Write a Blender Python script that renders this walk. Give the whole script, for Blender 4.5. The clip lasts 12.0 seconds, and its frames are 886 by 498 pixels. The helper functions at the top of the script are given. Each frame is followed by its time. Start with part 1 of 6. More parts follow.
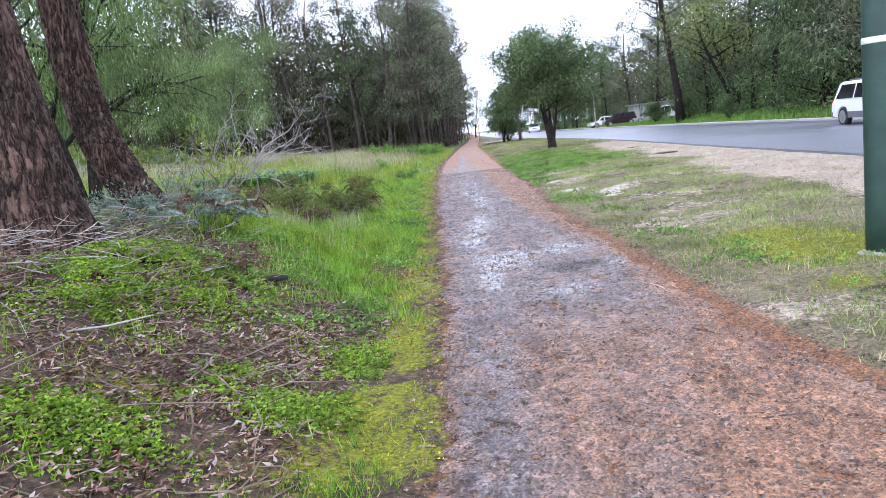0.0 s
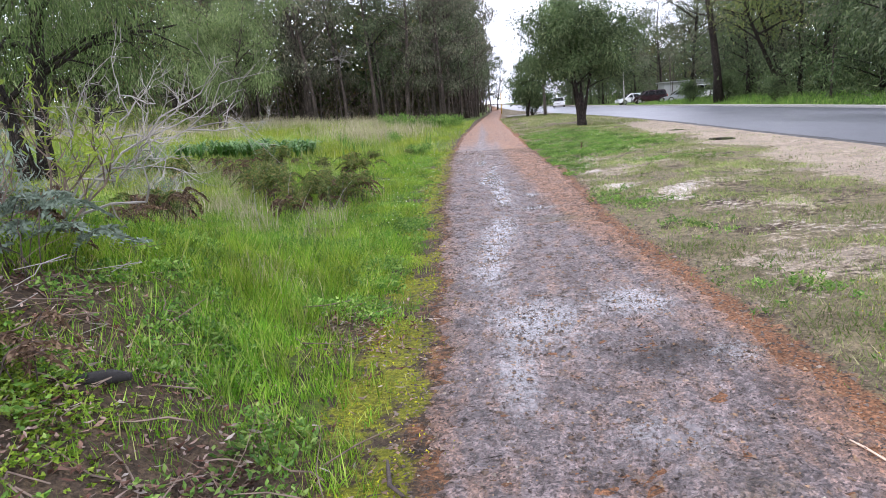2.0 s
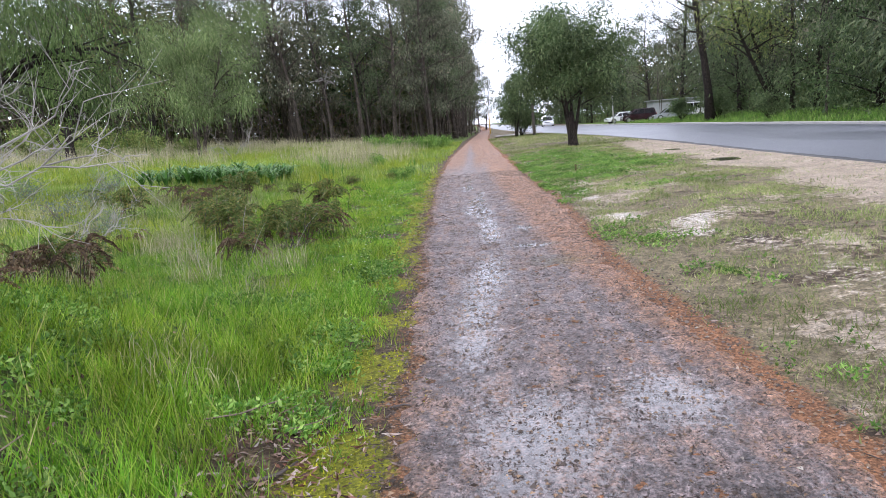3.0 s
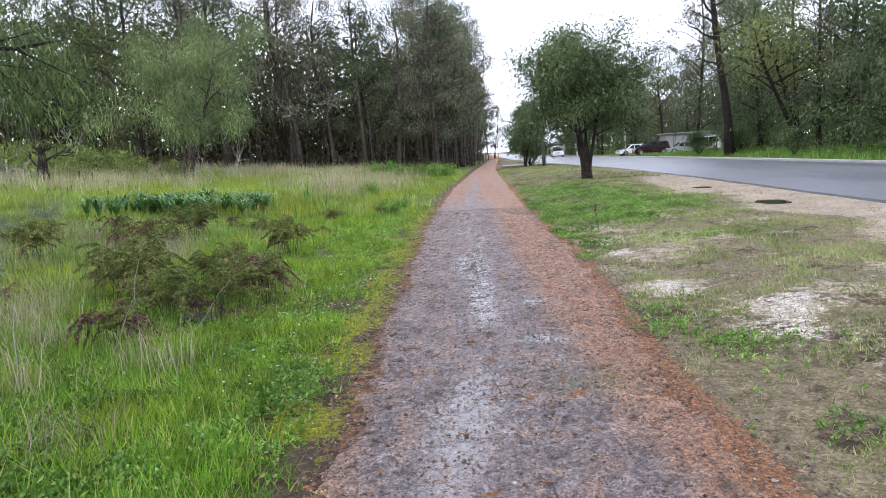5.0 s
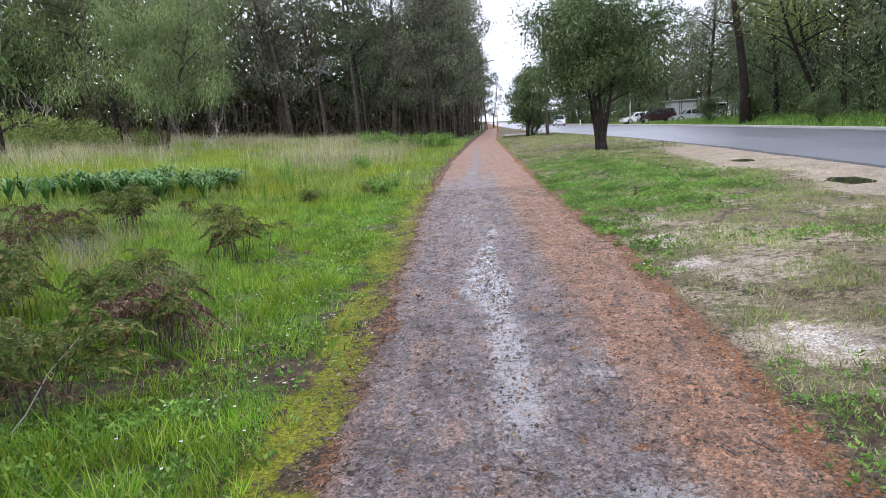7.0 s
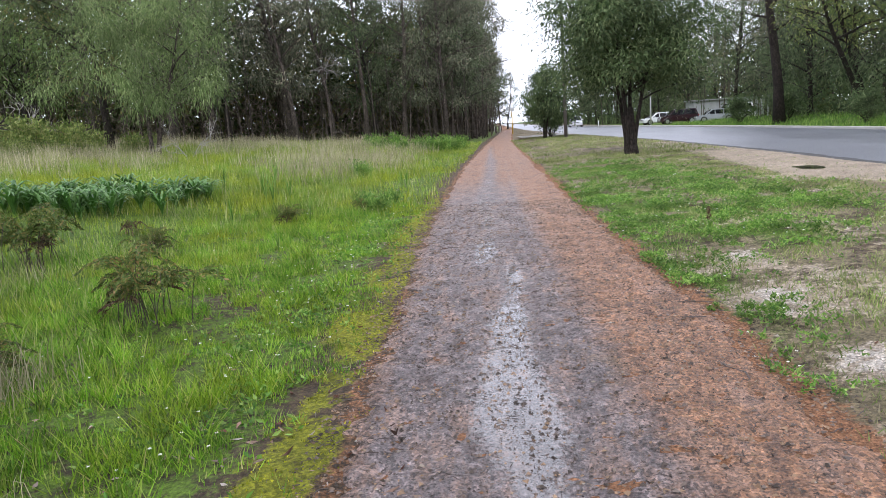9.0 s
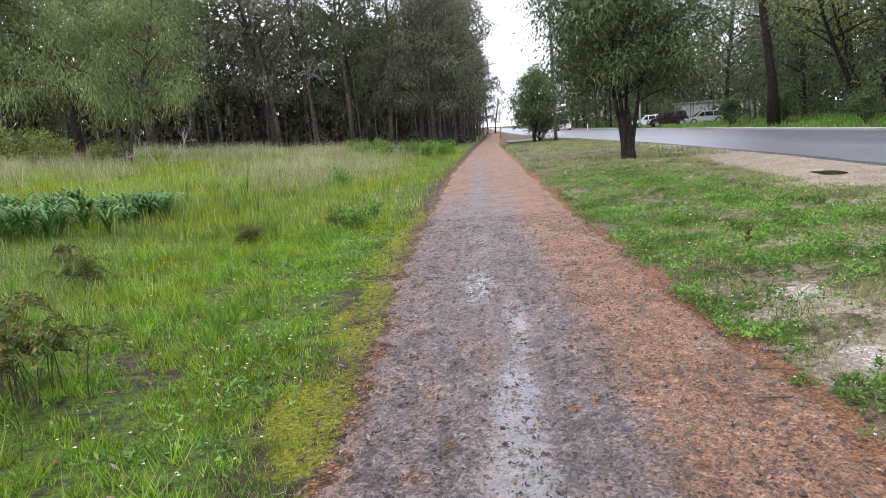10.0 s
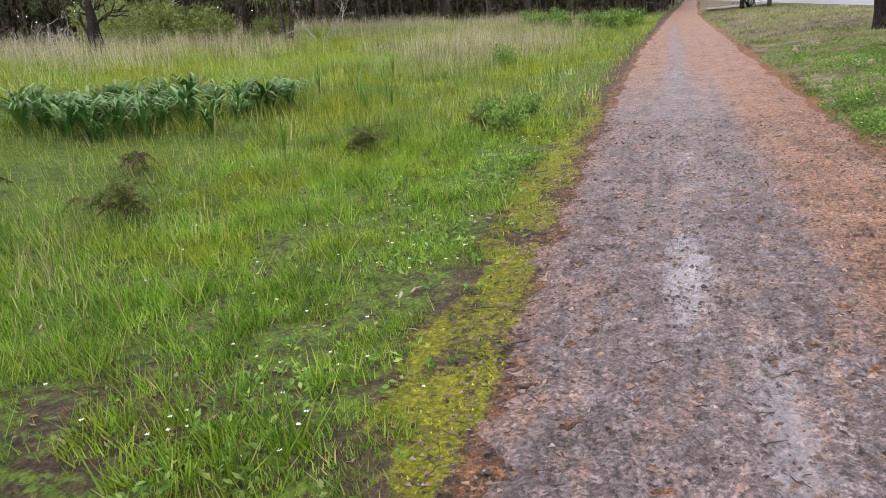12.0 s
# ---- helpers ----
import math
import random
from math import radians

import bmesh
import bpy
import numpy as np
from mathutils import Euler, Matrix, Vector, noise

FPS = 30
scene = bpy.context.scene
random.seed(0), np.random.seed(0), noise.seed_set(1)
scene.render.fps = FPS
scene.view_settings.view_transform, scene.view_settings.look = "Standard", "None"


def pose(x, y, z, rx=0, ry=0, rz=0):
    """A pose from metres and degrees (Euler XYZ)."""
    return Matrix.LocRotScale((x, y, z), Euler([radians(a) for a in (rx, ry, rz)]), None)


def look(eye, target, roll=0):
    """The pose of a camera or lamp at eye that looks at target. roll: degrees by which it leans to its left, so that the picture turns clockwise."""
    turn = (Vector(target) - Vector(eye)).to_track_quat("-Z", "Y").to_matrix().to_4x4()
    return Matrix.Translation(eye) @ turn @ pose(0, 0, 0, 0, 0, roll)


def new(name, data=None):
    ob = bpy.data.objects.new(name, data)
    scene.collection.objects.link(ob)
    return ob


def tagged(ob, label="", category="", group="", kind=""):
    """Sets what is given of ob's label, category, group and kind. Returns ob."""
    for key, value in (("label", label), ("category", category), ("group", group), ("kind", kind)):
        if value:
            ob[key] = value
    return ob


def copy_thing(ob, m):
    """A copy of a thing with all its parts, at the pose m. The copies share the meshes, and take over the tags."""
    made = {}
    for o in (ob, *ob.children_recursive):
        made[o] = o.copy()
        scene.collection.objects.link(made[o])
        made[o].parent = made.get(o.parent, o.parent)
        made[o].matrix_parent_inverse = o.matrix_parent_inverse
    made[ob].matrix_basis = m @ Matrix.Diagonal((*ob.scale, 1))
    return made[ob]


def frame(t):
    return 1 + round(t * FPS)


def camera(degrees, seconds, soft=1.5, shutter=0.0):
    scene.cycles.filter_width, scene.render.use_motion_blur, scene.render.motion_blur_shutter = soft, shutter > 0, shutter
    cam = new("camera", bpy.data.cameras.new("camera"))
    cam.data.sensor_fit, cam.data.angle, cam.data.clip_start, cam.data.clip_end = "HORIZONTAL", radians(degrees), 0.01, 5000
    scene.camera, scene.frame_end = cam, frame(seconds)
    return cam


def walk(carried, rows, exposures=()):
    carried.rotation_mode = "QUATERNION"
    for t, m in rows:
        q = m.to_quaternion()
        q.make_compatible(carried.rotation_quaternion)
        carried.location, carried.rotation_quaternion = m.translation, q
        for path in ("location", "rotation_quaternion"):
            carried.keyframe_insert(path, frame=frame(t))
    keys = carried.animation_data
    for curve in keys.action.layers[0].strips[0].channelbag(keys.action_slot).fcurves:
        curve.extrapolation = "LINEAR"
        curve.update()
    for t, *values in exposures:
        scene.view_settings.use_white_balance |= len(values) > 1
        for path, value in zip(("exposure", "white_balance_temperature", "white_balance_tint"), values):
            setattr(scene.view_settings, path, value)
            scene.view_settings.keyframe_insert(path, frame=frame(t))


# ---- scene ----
cam = camera(64.3, 12.0, soft=0.75)
METRES, EYE, TILT, LEAN, TURN = 18.1, 1.5, 0.0, 0.0, 2.8
ROWS = [
    (0.0, 0.0, 0.0, 0.0, -1.09, -9.18, 6.75),
    (0.5, 0.0041, 0.0446, -0.0005, 0.61, -10.6, 6.57),
    (1.0, 0.0065, 0.0888, 0.0002, 0.36, -11.49, 4.96),
    (1.5, 0.0087, 0.1345, 0.0013, 0.74, -12.81, 4.94),
    (2.0, 0.0097, 0.1768, 0.0018, 0.63, -11.37, 4.38),
    (2.5, 0.0118, 0.2213, 0.0019, 2.73, -9.97, 4.59),
    (3.0, 0.0177, 0.2627, 0.0021, -0.25, -9.84, 4.96),
    (5.0, 0.0362, 0.4278, 0.0019, 0.52, -7.6, 3.46),
    (5.5, 0.0359, 0.4704, 0.0016, 0.91, -8.49, 4.26),
    (6.0, 0.0362, 0.511, 0.0018, -0.78, -8.4, 4.25),
    (6.5, 0.0337, 0.553, 0.0022, -0.42, -8.15, 4.04),
    (7.0, 0.0329, 0.593, 0.0017, 0.29, -10.06, 3.74),
    (9.0, 0.0368, 0.7516, 0.0003, 1.39, -9.85, 3.9),
    (9.5, 0.0368, 0.7944, 0.0006, 1.82, -9.91, 4.36),
    (10.0, 0.0375, 0.8358, 0.0007, 0.37, -9.57, 4.39),
    (10.5, 0.0329, 0.877, -0.0001, 2.16, -9.62, 5.06),
    (11.0, 0.032, 0.9179, 0.0002, 8.96, -10.82, 4.81),
    (11.5, 0.0304, 0.9569, -0.0014, 12.53, -14.86, 4.95),
    (12.0, 0.0335, 0.9966, -0.0027, 14.48, -18.26, 5.43),
]
walk(cam, [(t, pose(0, 0, EYE, TILT, LEAN, TURN) @ pose(METRES * x, METRES * y, METRES * z, 90 + pitch, roll, yaw)) for t, x, y, z, yaw, pitch, roll in ROWS],
     exposures=[(0.0, 0.28, 5720, 17), (1.5, 0.12, 6200, 20), (2.5, 0.05, 6120, 18), (6.5, -0.07, 6100, 16), (9.5, -0.09, 6300, 15), (10.8, -0.06, 6500, 16), (12.0, -0.05, 6700, 21)])

# ---- world and light: bright overcast day ----
world = bpy.data.worlds.new("overcast_sky")
scene.world = world
world.use_nodes = True
wn, wl = world.node_tree.nodes, world.node_tree.links
sky = wn.new("ShaderNodeTexSky")
sky.sky_type, sky.sun_disc, sky.sun_elevation, sky.sun_rotation = "NISHITA", False, radians(48), radians(200)
sky_gain = wn.new("ShaderNodeVectorMath")
sky_gain.operation = "SCALE"
sky_gain.inputs["Scale"].default_value = 0.22
wl.new(sky.outputs[0], sky_gain.inputs[0])
sky_co = wn.new("ShaderNodeTexCoord")
sky_noise = wn.new("ShaderNodeTexNoise")
sky_noise.inputs["Scale"].default_value, sky_noise.inputs["Detail"].default_value = 2.6, 5
wl.new(sky_co.outputs["Generated"], sky_noise.inputs["Vector"])
sky_ramp = wn.new("ShaderNodeValToRGB")
sky_ramp.color_ramp.elements[0].position, sky_ramp.color_ramp.elements[1].position = 0.30, 0.48
sky_ramp.color_ramp.elements[0].color, sky_ramp.color_ramp.elements[1].color = (0.62, 0.62, 0.62, 1), (1, 1, 1, 1)
wl.new(sky_noise.outputs["Fac"], sky_ramp.inputs[0])
sky_mix = wn.new("ShaderNodeMix")
sky_mix.data_type = "RGBA"
wl.new(sky_ramp.outputs[0], sky_mix.inputs["Factor"])
wl.new(sky_gain.outputs[0], sky_mix.inputs["A"])
sky_mix.inputs["B"].default_value = (2.02, 2.12, 2.34, 1)
wl.new(sky_mix.outputs["Result"], wn["Background"].inputs["Color"])
wn["Background"].inputs["Strength"].default_value = 1.0
sun = new("sun", bpy.data.lights.new("sun", "SUN"))
sun.data.energy, sun.data.angle, sun.data.color = 1.3, radians(25), (1.0, 0.96, 0.9)
sun.matrix_world = look((0, 0, 0), (math.sin(radians(200)) * -1, math.cos(radians(200)) * -1, -1.1))

# ---- small numeric tools ----
rng = np.random.default_rng(7)


def ss(a, b, v):
    t = np.clip((np.asarray(v, float) - a) / (b - a), 0, 1)
    return t * t * (3 - 2 * t)


def value_noise(x, y, seed=0):
    """Smooth lattice noise from 0 to 1."""
    x, y = np.asarray(x, float), np.asarray(y, float)
    xi, yi = np.floor(x).astype(np.int64), np.floor(y).astype(np.int64)
    fx, fy = x - xi, y - yi
    fx, fy = fx * fx * (3 - 2 * fx), fy * fy * (3 - 2 * fy)

    def h(a, b):
        n = (a * 374761393 + b * 668265263 + seed * 974711) & 0x7FFFFFFF
        n = ((n ^ (n >> 13)) * 1274126177) & 0x7FFFFFFF
        return ((n ^ (n >> 16)) & 0xFFFF) / 65535.0
    return (h(xi, yi) * (1 - fx) + h(xi + 1, yi) * fx) * (1 - fy) + (h(xi, yi + 1) * (1 - fx) + h(xi + 1, yi + 1) * fx) * fy


def fbm(x, y, size, seed=0, octaves=3):
    total, gain, norm = 0, 1.0, 0
    for k in range(octaves):
        total = total + gain * value_noise(np.asarray(x) / size * 2 ** k, np.asarray(y) / size * 2 ** k, seed + 17 * k)
        norm += gain
        gain *= 0.55
    return total / norm


def blob(x, y, items):
    """The sum of soft oval spots, each (x, y, half width, half length, strength)."""
    out = np.zeros(np.shape(x))
    for cx, cy, rx, ry, s in items:
        out = out + s * np.exp(-(((x - cx) / rx) ** 2 + ((y - cy) / ry) ** 2))
    return out


# ---- the plan: edges along the walk (y) ----
def path_left(y):
    return np.interp(y, [-20, 3, 5, 12, 14, 18, 24, 39, 74, 100, 150], [-.25, -.32, -.35, -.64, -.78, -.9, -1.15, -1.25, -.6, 0.1, 1.2])


def path_right(y):
    return np.interp(y, [-20, 3.4, 5, 8, 12.5, 15, 18.5, 25, 46, 69, 100, 150], [2.1, 1.95, 1.78, 1.63, 1.42, 1.5, 1.55, 1.4, 1.27, 1.15, 1.9, 3.2])


def road_near(y):
    return np.interp(y, [-400, -40, 13, 25, 36, 50, 65, 85, 130, 220, 600], [4.0, 7.4, 7.85, 8.0, 8.3, 8.2, 7.3, 6.0, 4.6, 4.0, 4.0])


def road_far(y):
    return np.interp(y, [-400, -40, 15, 40, 62, 85, 130, 220, 600], [12.4, 15.6, 16.2, 16.6, 16.5, 15.4, 12.6, 11.5, 11.5])


def sand_near(y):
    return np.interp(y, [-20, 3, 9, 15, 20, 36, 55, 70], [4.4, 4.7, 5.15, 5.4, 5.75, 6.2, 7.3, 7.2])


def height(x, y):
    """The lie of the land."""
    x, y = np.asarray(x, float), np.asarray(y, float)
    left = np.maximum(0, -x - 2.2)
    z = 0.12 * ss(1.6, 3.5, x)
    z = z + 0.07 * np.minimum(left, 28) * ss(0, 6, left)
    z = z + 0.92 * ss(-0.75, -3.4, x) * (1 - ss(7.5, 12.5, y)) * ss(-14, -2, y) * (1 - 0.7 * ss(-6, -12, x))
    z = z + 0.35 * ss(17, 24, x) * (1 - ss(76, 92, y)) - 0.22 * ss(16.6, 19, x) * ss(84, 98, y)
    on_path = ss(path_left(y) - 0.3, path_left(y) + 0.2, x) * (1 - ss(path_right(y) - 0.2, path_right(y) + 0.4, x))
    rough = (1 - 0.8 * on_path) * (1 - ss(7.2, 7.7, x) * (1 - ss(17, 17.6, x)))
    near = 1 - ss(40, 80, np.abs(y - 15))
    z = z + rough * near * (0.10 * (fbm(x, y, 1.1, 3) - 0.5) + 0.045 * (fbm(x, y, 0.28, 5) - 0.5))
    z = z + on_path * near * (0.02 * (fbm(x, y * 0.5, 0.5, 9) - 0.5))
    z = z - 0.07 * blob(x, y, [(6.55, 23.8, 0.5, 1.0, 1), (6.9, 30.0, 0.35, 0.8, 1)])
    z = z - 0.05 * ss(road_near(y) - 0.02, road_near(y) + 0.25, x) * (1 - ss(road_far(y) - 0.3, road_far(y), x))
    return z


# ---- meshes ----
def mesh_from(name, verts, faces, smooth=False):
    """faces: one array, or a list of arrays, of equal-sided faces."""
    if not isinstance(faces, (list, tuple)):
        faces = [faces]
    faces = [np.asarray(f, np.int32) for f in faces if len(f)]
    me = bpy.data.meshes.new(name)
    verts = np.asarray(verts, np.float32)
    me.vertices.add(len(verts))
    me.vertices.foreach_set("co", verts.ravel())
    loops = np.concatenate([f.ravel() for f in faces])
    totals = np.concatenate([np.full(len(f), f.shape[1], np.int32) for f in faces])
    starts = np.concatenate([[0], np.cumsum(totals)[:-1]]).astype(np.int32)
    me.loops.add(len(loops))
    me.loops.foreach_set("vertex_index", loops)
    me.polygons.add(len(totals))
    me.polygons.foreach_set("loop_start", starts)
    me.polygons.foreach_set("loop_total", totals)
    me.polygons.foreach_set("use_smooth", np.full(len(totals), smooth))
    me.update(calc_edges=True)
    return me


def add_attr(me, name, values):
    me.attributes.new(name, "FLOAT", "POINT").data.foreach_set("value", np.asarray(values, np.float32))


def mesh_thing(name, verts, faces, material, parent=None, label="", smooth=False):
    me = mesh_from(name, verts, faces, smooth)
    me.materials.append(material)
    ob = new(name, me)
    ob.parent = parent
    if label:
        tagged(ob, label)
    return ob


def part(name, bm, material, parent=None, label="", smooth=False):
    me = bpy.data.meshes.new(name)
    bm.to_mesh(me)
    bm.free()
    for p in me.polygons:
        p.use_smooth = smooth
    me.materials.append(material)
    ob = new(name, me)
    ob.parent = parent
    if label:
        tagged(ob, label)
    return ob


def empty(name, m, label, category, group=""):
    ob = new(name)
    ob.matrix_basis = m
    return tagged(ob, label, category, group)


class Soup:
    """Gathers vertices and faces of one mesh."""

    def __init__(self):
        self.v, self.t, self.q, self.n = [], [], [], 0

    def add(self, v, tris=None, quads=None):
        v = np.asarray(v, float).reshape(-1, 3)
        if tris is not None and len(tris):
            self.t.append(np.asarray(tris) + self.n)
        if quads is not None and len(quads):
            self.q.append(np.asarray(quads) + self.n)
        self.v.append(v)
        self.n += len(v)

    def tube(self, points, radii, sides=7, ridge=0.0, r=rng, caps=True):
        p = np.asarray(points, float)
        rad = np.asarray(radii, float)
        n = len(p)
        d = np.gradient(p, axis=0)
        d /= np.linalg.norm(d, axis=1)[:, None] + 1e-9
        ref = np.array([1.0, 0, 0]) if abs(d[0][0]) < 0.8 else np.array([0, 1.0, 0])
        u = np.cross(d, ref)
        u /= np.linalg.norm(u, axis=1)[:, None] + 1e-9
        w = np.cross(d, u)
        a = np.linspace(0, 2 * np.pi, sides, endpoint=False)
        wob = 1 + (r.normal(0, ridge, (n, sides)) if ridge else 0)
        ring = p[:, None, :] + (rad[:, None] * wob)[..., None] * (np.cos(a)[None, :, None] * u[:, None, :] + np.sin(a)[None, :, None] * w[:, None, :])
        i = np.arange(n - 1)[:, None] * sides
        j = np.arange(sides)[None, :]
        k = (j + 1) % sides
        quads = np.stack([i + j, i + k, i + sides + k, i + sides + j], -1).reshape(-1, 4)
        v = np.concatenate([ring.reshape(-1, 3), p[:1], p[-1:]])
        e = n * sides
        jj, kk = np.arange(sides), (np.arange(sides) + 1) % sides
        ends = np.concatenate([np.stack([kk, jj, np.full(sides, e)], -1), np.stack([jj + (n - 1) * sides, kk + (n - 1) * sides, np.full(sides, e + 1)], -1)])
        self.add(v, ends if caps else None, quads)

    def leaves(self, p, d, length, width, r=rng, fold=False):
        """Pointed leaves from p along d; fold makes diamonds of two triangles."""
        p, d = np.asarray(p, float), np.asarray(d, float)
        n = len(p)
        if not n:
            return
        length, width = np.broadcast_to(length, n)[:, None], np.broadcast_to(width, n)[:, None]
        d = d / (np.linalg.norm(d, axis=1)[:, None] + 1e-9)
        s = np.cross(d, r.normal(0, 1, (n, 3)))
        s /= np.linalg.norm(s, axis=1)[:, None] + 1e-9
        k = np.arange(n)
        if fold:
            up = np.cross(s, d)
            v = np.stack([p, p + d * length * 0.5 + s * width / 2 + up * width * 0.15, p + d * length, p + d * length * 0.5 - s * width / 2 + up * width * 0.15], 1)
            self.add(v, np.concatenate([np.stack([4 * k, 4 * k + 1, 4 * k + 2], -1), np.stack([4 * k, 4 * k + 2, 4 * k + 3], -1)]))
        else:
            v = np.stack([p - s * width / 2, p + s * width / 2, p + d * length], 1)
            self.add(v, np.stack([3 * k, 3 * k + 1, 3 * k + 2], -1))

    def blades(self, p, h, w, lean, r=rng, bent=True):
        """Grass blades; bent ones have a lower quad and a tip."""
        p = np.asarray(p, float)
        n = len(p)
        if not n:
            return
        h, w, lean = np.broadcast_to(h, n), np.broadcast_to(w, n), np.broadcast_to(lean, n)
        a = r.uniform(0, 2 * np.pi, n)
        side = np.stack([np.cos(a), np.sin(a), 0 * a], -1) * (w / 2)[:, None]
        b = r.uniform(0, 2 * np.pi, n)
        way = np.stack([np.cos(b), np.sin(b), 0 * b], -1)
        up = np.array([0, 0, 1.0])
        k = np.arange(n)
        low = p - up * 0.01
        if bent:
            mid = p + up * (h * 0.6)[:, None] + way * (h * lean * 0.3)[:, None]
            tip = p + up * (h * (1 - 0.3 * lean))[:, None] + way * (h * lean)[:, None]
            v = np.stack([low - side, low + side, mid + side * 0.8, mid - side * 0.8, tip], 1)
            self.add(v, np.stack([5 * k + 3, 5 * k + 2, 5 * k + 4], -1), np.stack([5 * k, 5 * k + 1, 5 * k + 2, 5 * k + 3], -1))
        else:
            tip = p + up * h[:, None] + way * (h * lean)[:, None]
            self.add(np.stack([low - side, low + side, tip], 1), np.stack([3 * k, 3 * k + 1, 3 * k + 2], -1))

    def mesh(self, name, smooth=False):
        faces = []
        if self.t:
            faces.append(np.concatenate(self.t))
        if self.q:
            faces.append(np.concatenate(self.q))
        return mesh_from(name, np.concatenate(self.v), faces, smooth)

    def thing(self, name, material, parent=None, label="", smooth=False):
        me = self.mesh(name, smooth)
        me.materials.append(material)
        ob = new(name, me)
        ob.parent = parent
        if label:
            tagged(ob, label)
        return ob


# ---- materials ----
class Nodes:
    """A short way to write node materials."""

    def __init__(self, name):
        self.m = bpy.data.materials.new(name)
        self.m.use_nodes = True
        self.n, self.l = self.m.node_tree.nodes, self.m.node_tree.links
        self.bsdf = self.n["Principled BSDF"]

    def put(self, socket, value):
        if hasattr(value, "is_linked"):
            self.l.new(value, socket)
        elif isinstance(value, tuple) and len(value) == 3 and socket.type == "RGBA":
            socket.default_value = (*value, 1)
        else:
            socket.default_value = value

    def noise(self, scale, detail=4, rough=0.55, vec=None, stretch=None):
        nd = self.n.new("ShaderNodeTexNoise")
        nd.inputs["Scale"].default_value, nd.inputs["Detail"].default_value, nd.inputs["Roughness"].default_value = scale, detail, rough
        self.l.new(vec or self.where(stretch), nd.inputs["Vector"])
        return nd.outputs["Fac"]

    def cells(self, scale, out="Distance", feature="F1", stretch=None):
        nd = self.n.new("ShaderNodeTexVoronoi")
        nd.feature = feature
        nd.inputs["Scale"].default_value = scale
        self.l.new(self.where(stretch), nd.inputs["Vector"])
        return nd.outputs[out]

    def where(self, stretch=None):
        nd = self.n.new("ShaderNodeTexCoord")
        if not stretch:
            return nd.outputs["Object"]
        mp = self.n.new("ShaderNodeMapping")
        mp.inputs["Scale"].default_value = stretch
        self.l.new(nd.outputs["Object"], mp.inputs["Vector"])
        return mp.outputs["Vector"]

    def attr(self, name):
        nd = self.n.new("ShaderNodeAttribute")
        nd.attribute_name = name
        return nd.outputs["Fac"]

    def island(self):
        return self.n.new("ShaderNodeNewGeometry").outputs["Random Per Island"]

    def chance(self):
        return self.n.new("ShaderNodeObjectInfo").outputs["Random"]

    def ramp(self, fac, stops):
        nd = self.n.new("ShaderNodeValToRGB")
        el = nd.color_ramp.elements
        while len(el) < len(stops):
            el.new(0.5)
        for e, (pos, col) in zip(el, stops):
            e.position = pos
            e.color = (*col, 1) if isinstance(col, tuple) else (col, col, col, 1)
        self.l.new(fac, nd.inputs[0])
        return nd.outputs[0]

    def mix(self, fac, a, b, how="MIX"):
        nd = self.n.new("ShaderNodeMix")
        nd.data_type, nd.blend_type = "RGBA", how
        self.put(nd.inputs["Factor"], fac)
        self.put(nd.inputs["A"], a)
        self.put(nd.inputs["B"], b)
        return nd.outputs["Result"]

    def math(self, op, a, b=0.0, clamp=False):
        nd = self.n.new("ShaderNodeMath")
        nd.operation, nd.use_clamp = op, clamp
        self.put(nd.inputs[0], a)
        self.put(nd.inputs[1], b)
        return nd.outputs[0]

    def bump(self, h, strength=0.5, dist=0.02, after=None):
        nd = self.n.new("ShaderNodeBump")
        nd.inputs["Strength"].default_value, nd.inputs["Distance"].default_value = strength, dist
        self.l.new(h, nd.inputs["Height"])
        if after:
            self.l.new(after, nd.inputs["Normal"])
        return nd.outputs[0]

    def done(self, color, rough=0.8, normal=None, metal=0.0, spec=None, coat=None):
        self.put(self.bsdf.inputs["Base Color"], color)
        self.put(self.bsdf.inputs["Roughness"], rough)
        self.put(self.bsdf.inputs["Metallic"], metal)
        if spec is not None:
            self.put(self.bsdf.inputs["Specular IOR Level"], spec)
        if coat is not None:
            self.put(self.bsdf.inputs["Coat Weight"], coat)
        if normal:
            self.l.new(normal, self.bsdf.inputs["Normal"])
        return self.m


def leaf_material(name, stops, through_light=0.3, rough=0.55, patch=0.8, lime=0.0):
    """Foliage: colour differs from leaf to leaf and from clump to clump, and light passes through."""
    k = Nodes(name)
    col = k.ramp(k.island(), stops)
    tone = k.ramp(k.noise(patch, 3), [(0.32, 0.5), (0.68, 1.4)])
    col = k.mix(1.0, col, tone, "MULTIPLY")
    if lime:
        col = k.mix(k.ramp(k.noise(0.7, 5, 0.65), [(0.46, 0.0), (0.6, lime)]), col, k.mix(1.0, (0.36, 0.40, 0.02), k.ramp(k.island(), [(0.0, 0.5), (1.0, 1.3)]), "MULTIPLY"))
    own = k.ramp(k.chance(), [(0.0, (0.85, 0.9, 0.8)), (1.0, (1.12, 1.08, 1.1))])
    col = k.mix(1.0, col, own, "MULTIPLY")
    k.done(col, rough, spec=0.25)
    tr = k.n.new("ShaderNodeBsdfTranslucent")
    k.l.new(col, tr.inputs["Color"])
    mx = k.n.new("ShaderNodeMixShader")
    mx.inputs[0].default_value = through_light
    k.l.new(k.bsdf.outputs[0], mx.inputs[1])
    k.l.new(tr.outputs[0], mx.inputs[2])
    k.l.new(mx.outputs[0], k.n["Material Output"].inputs["Surface"])
    return k.m


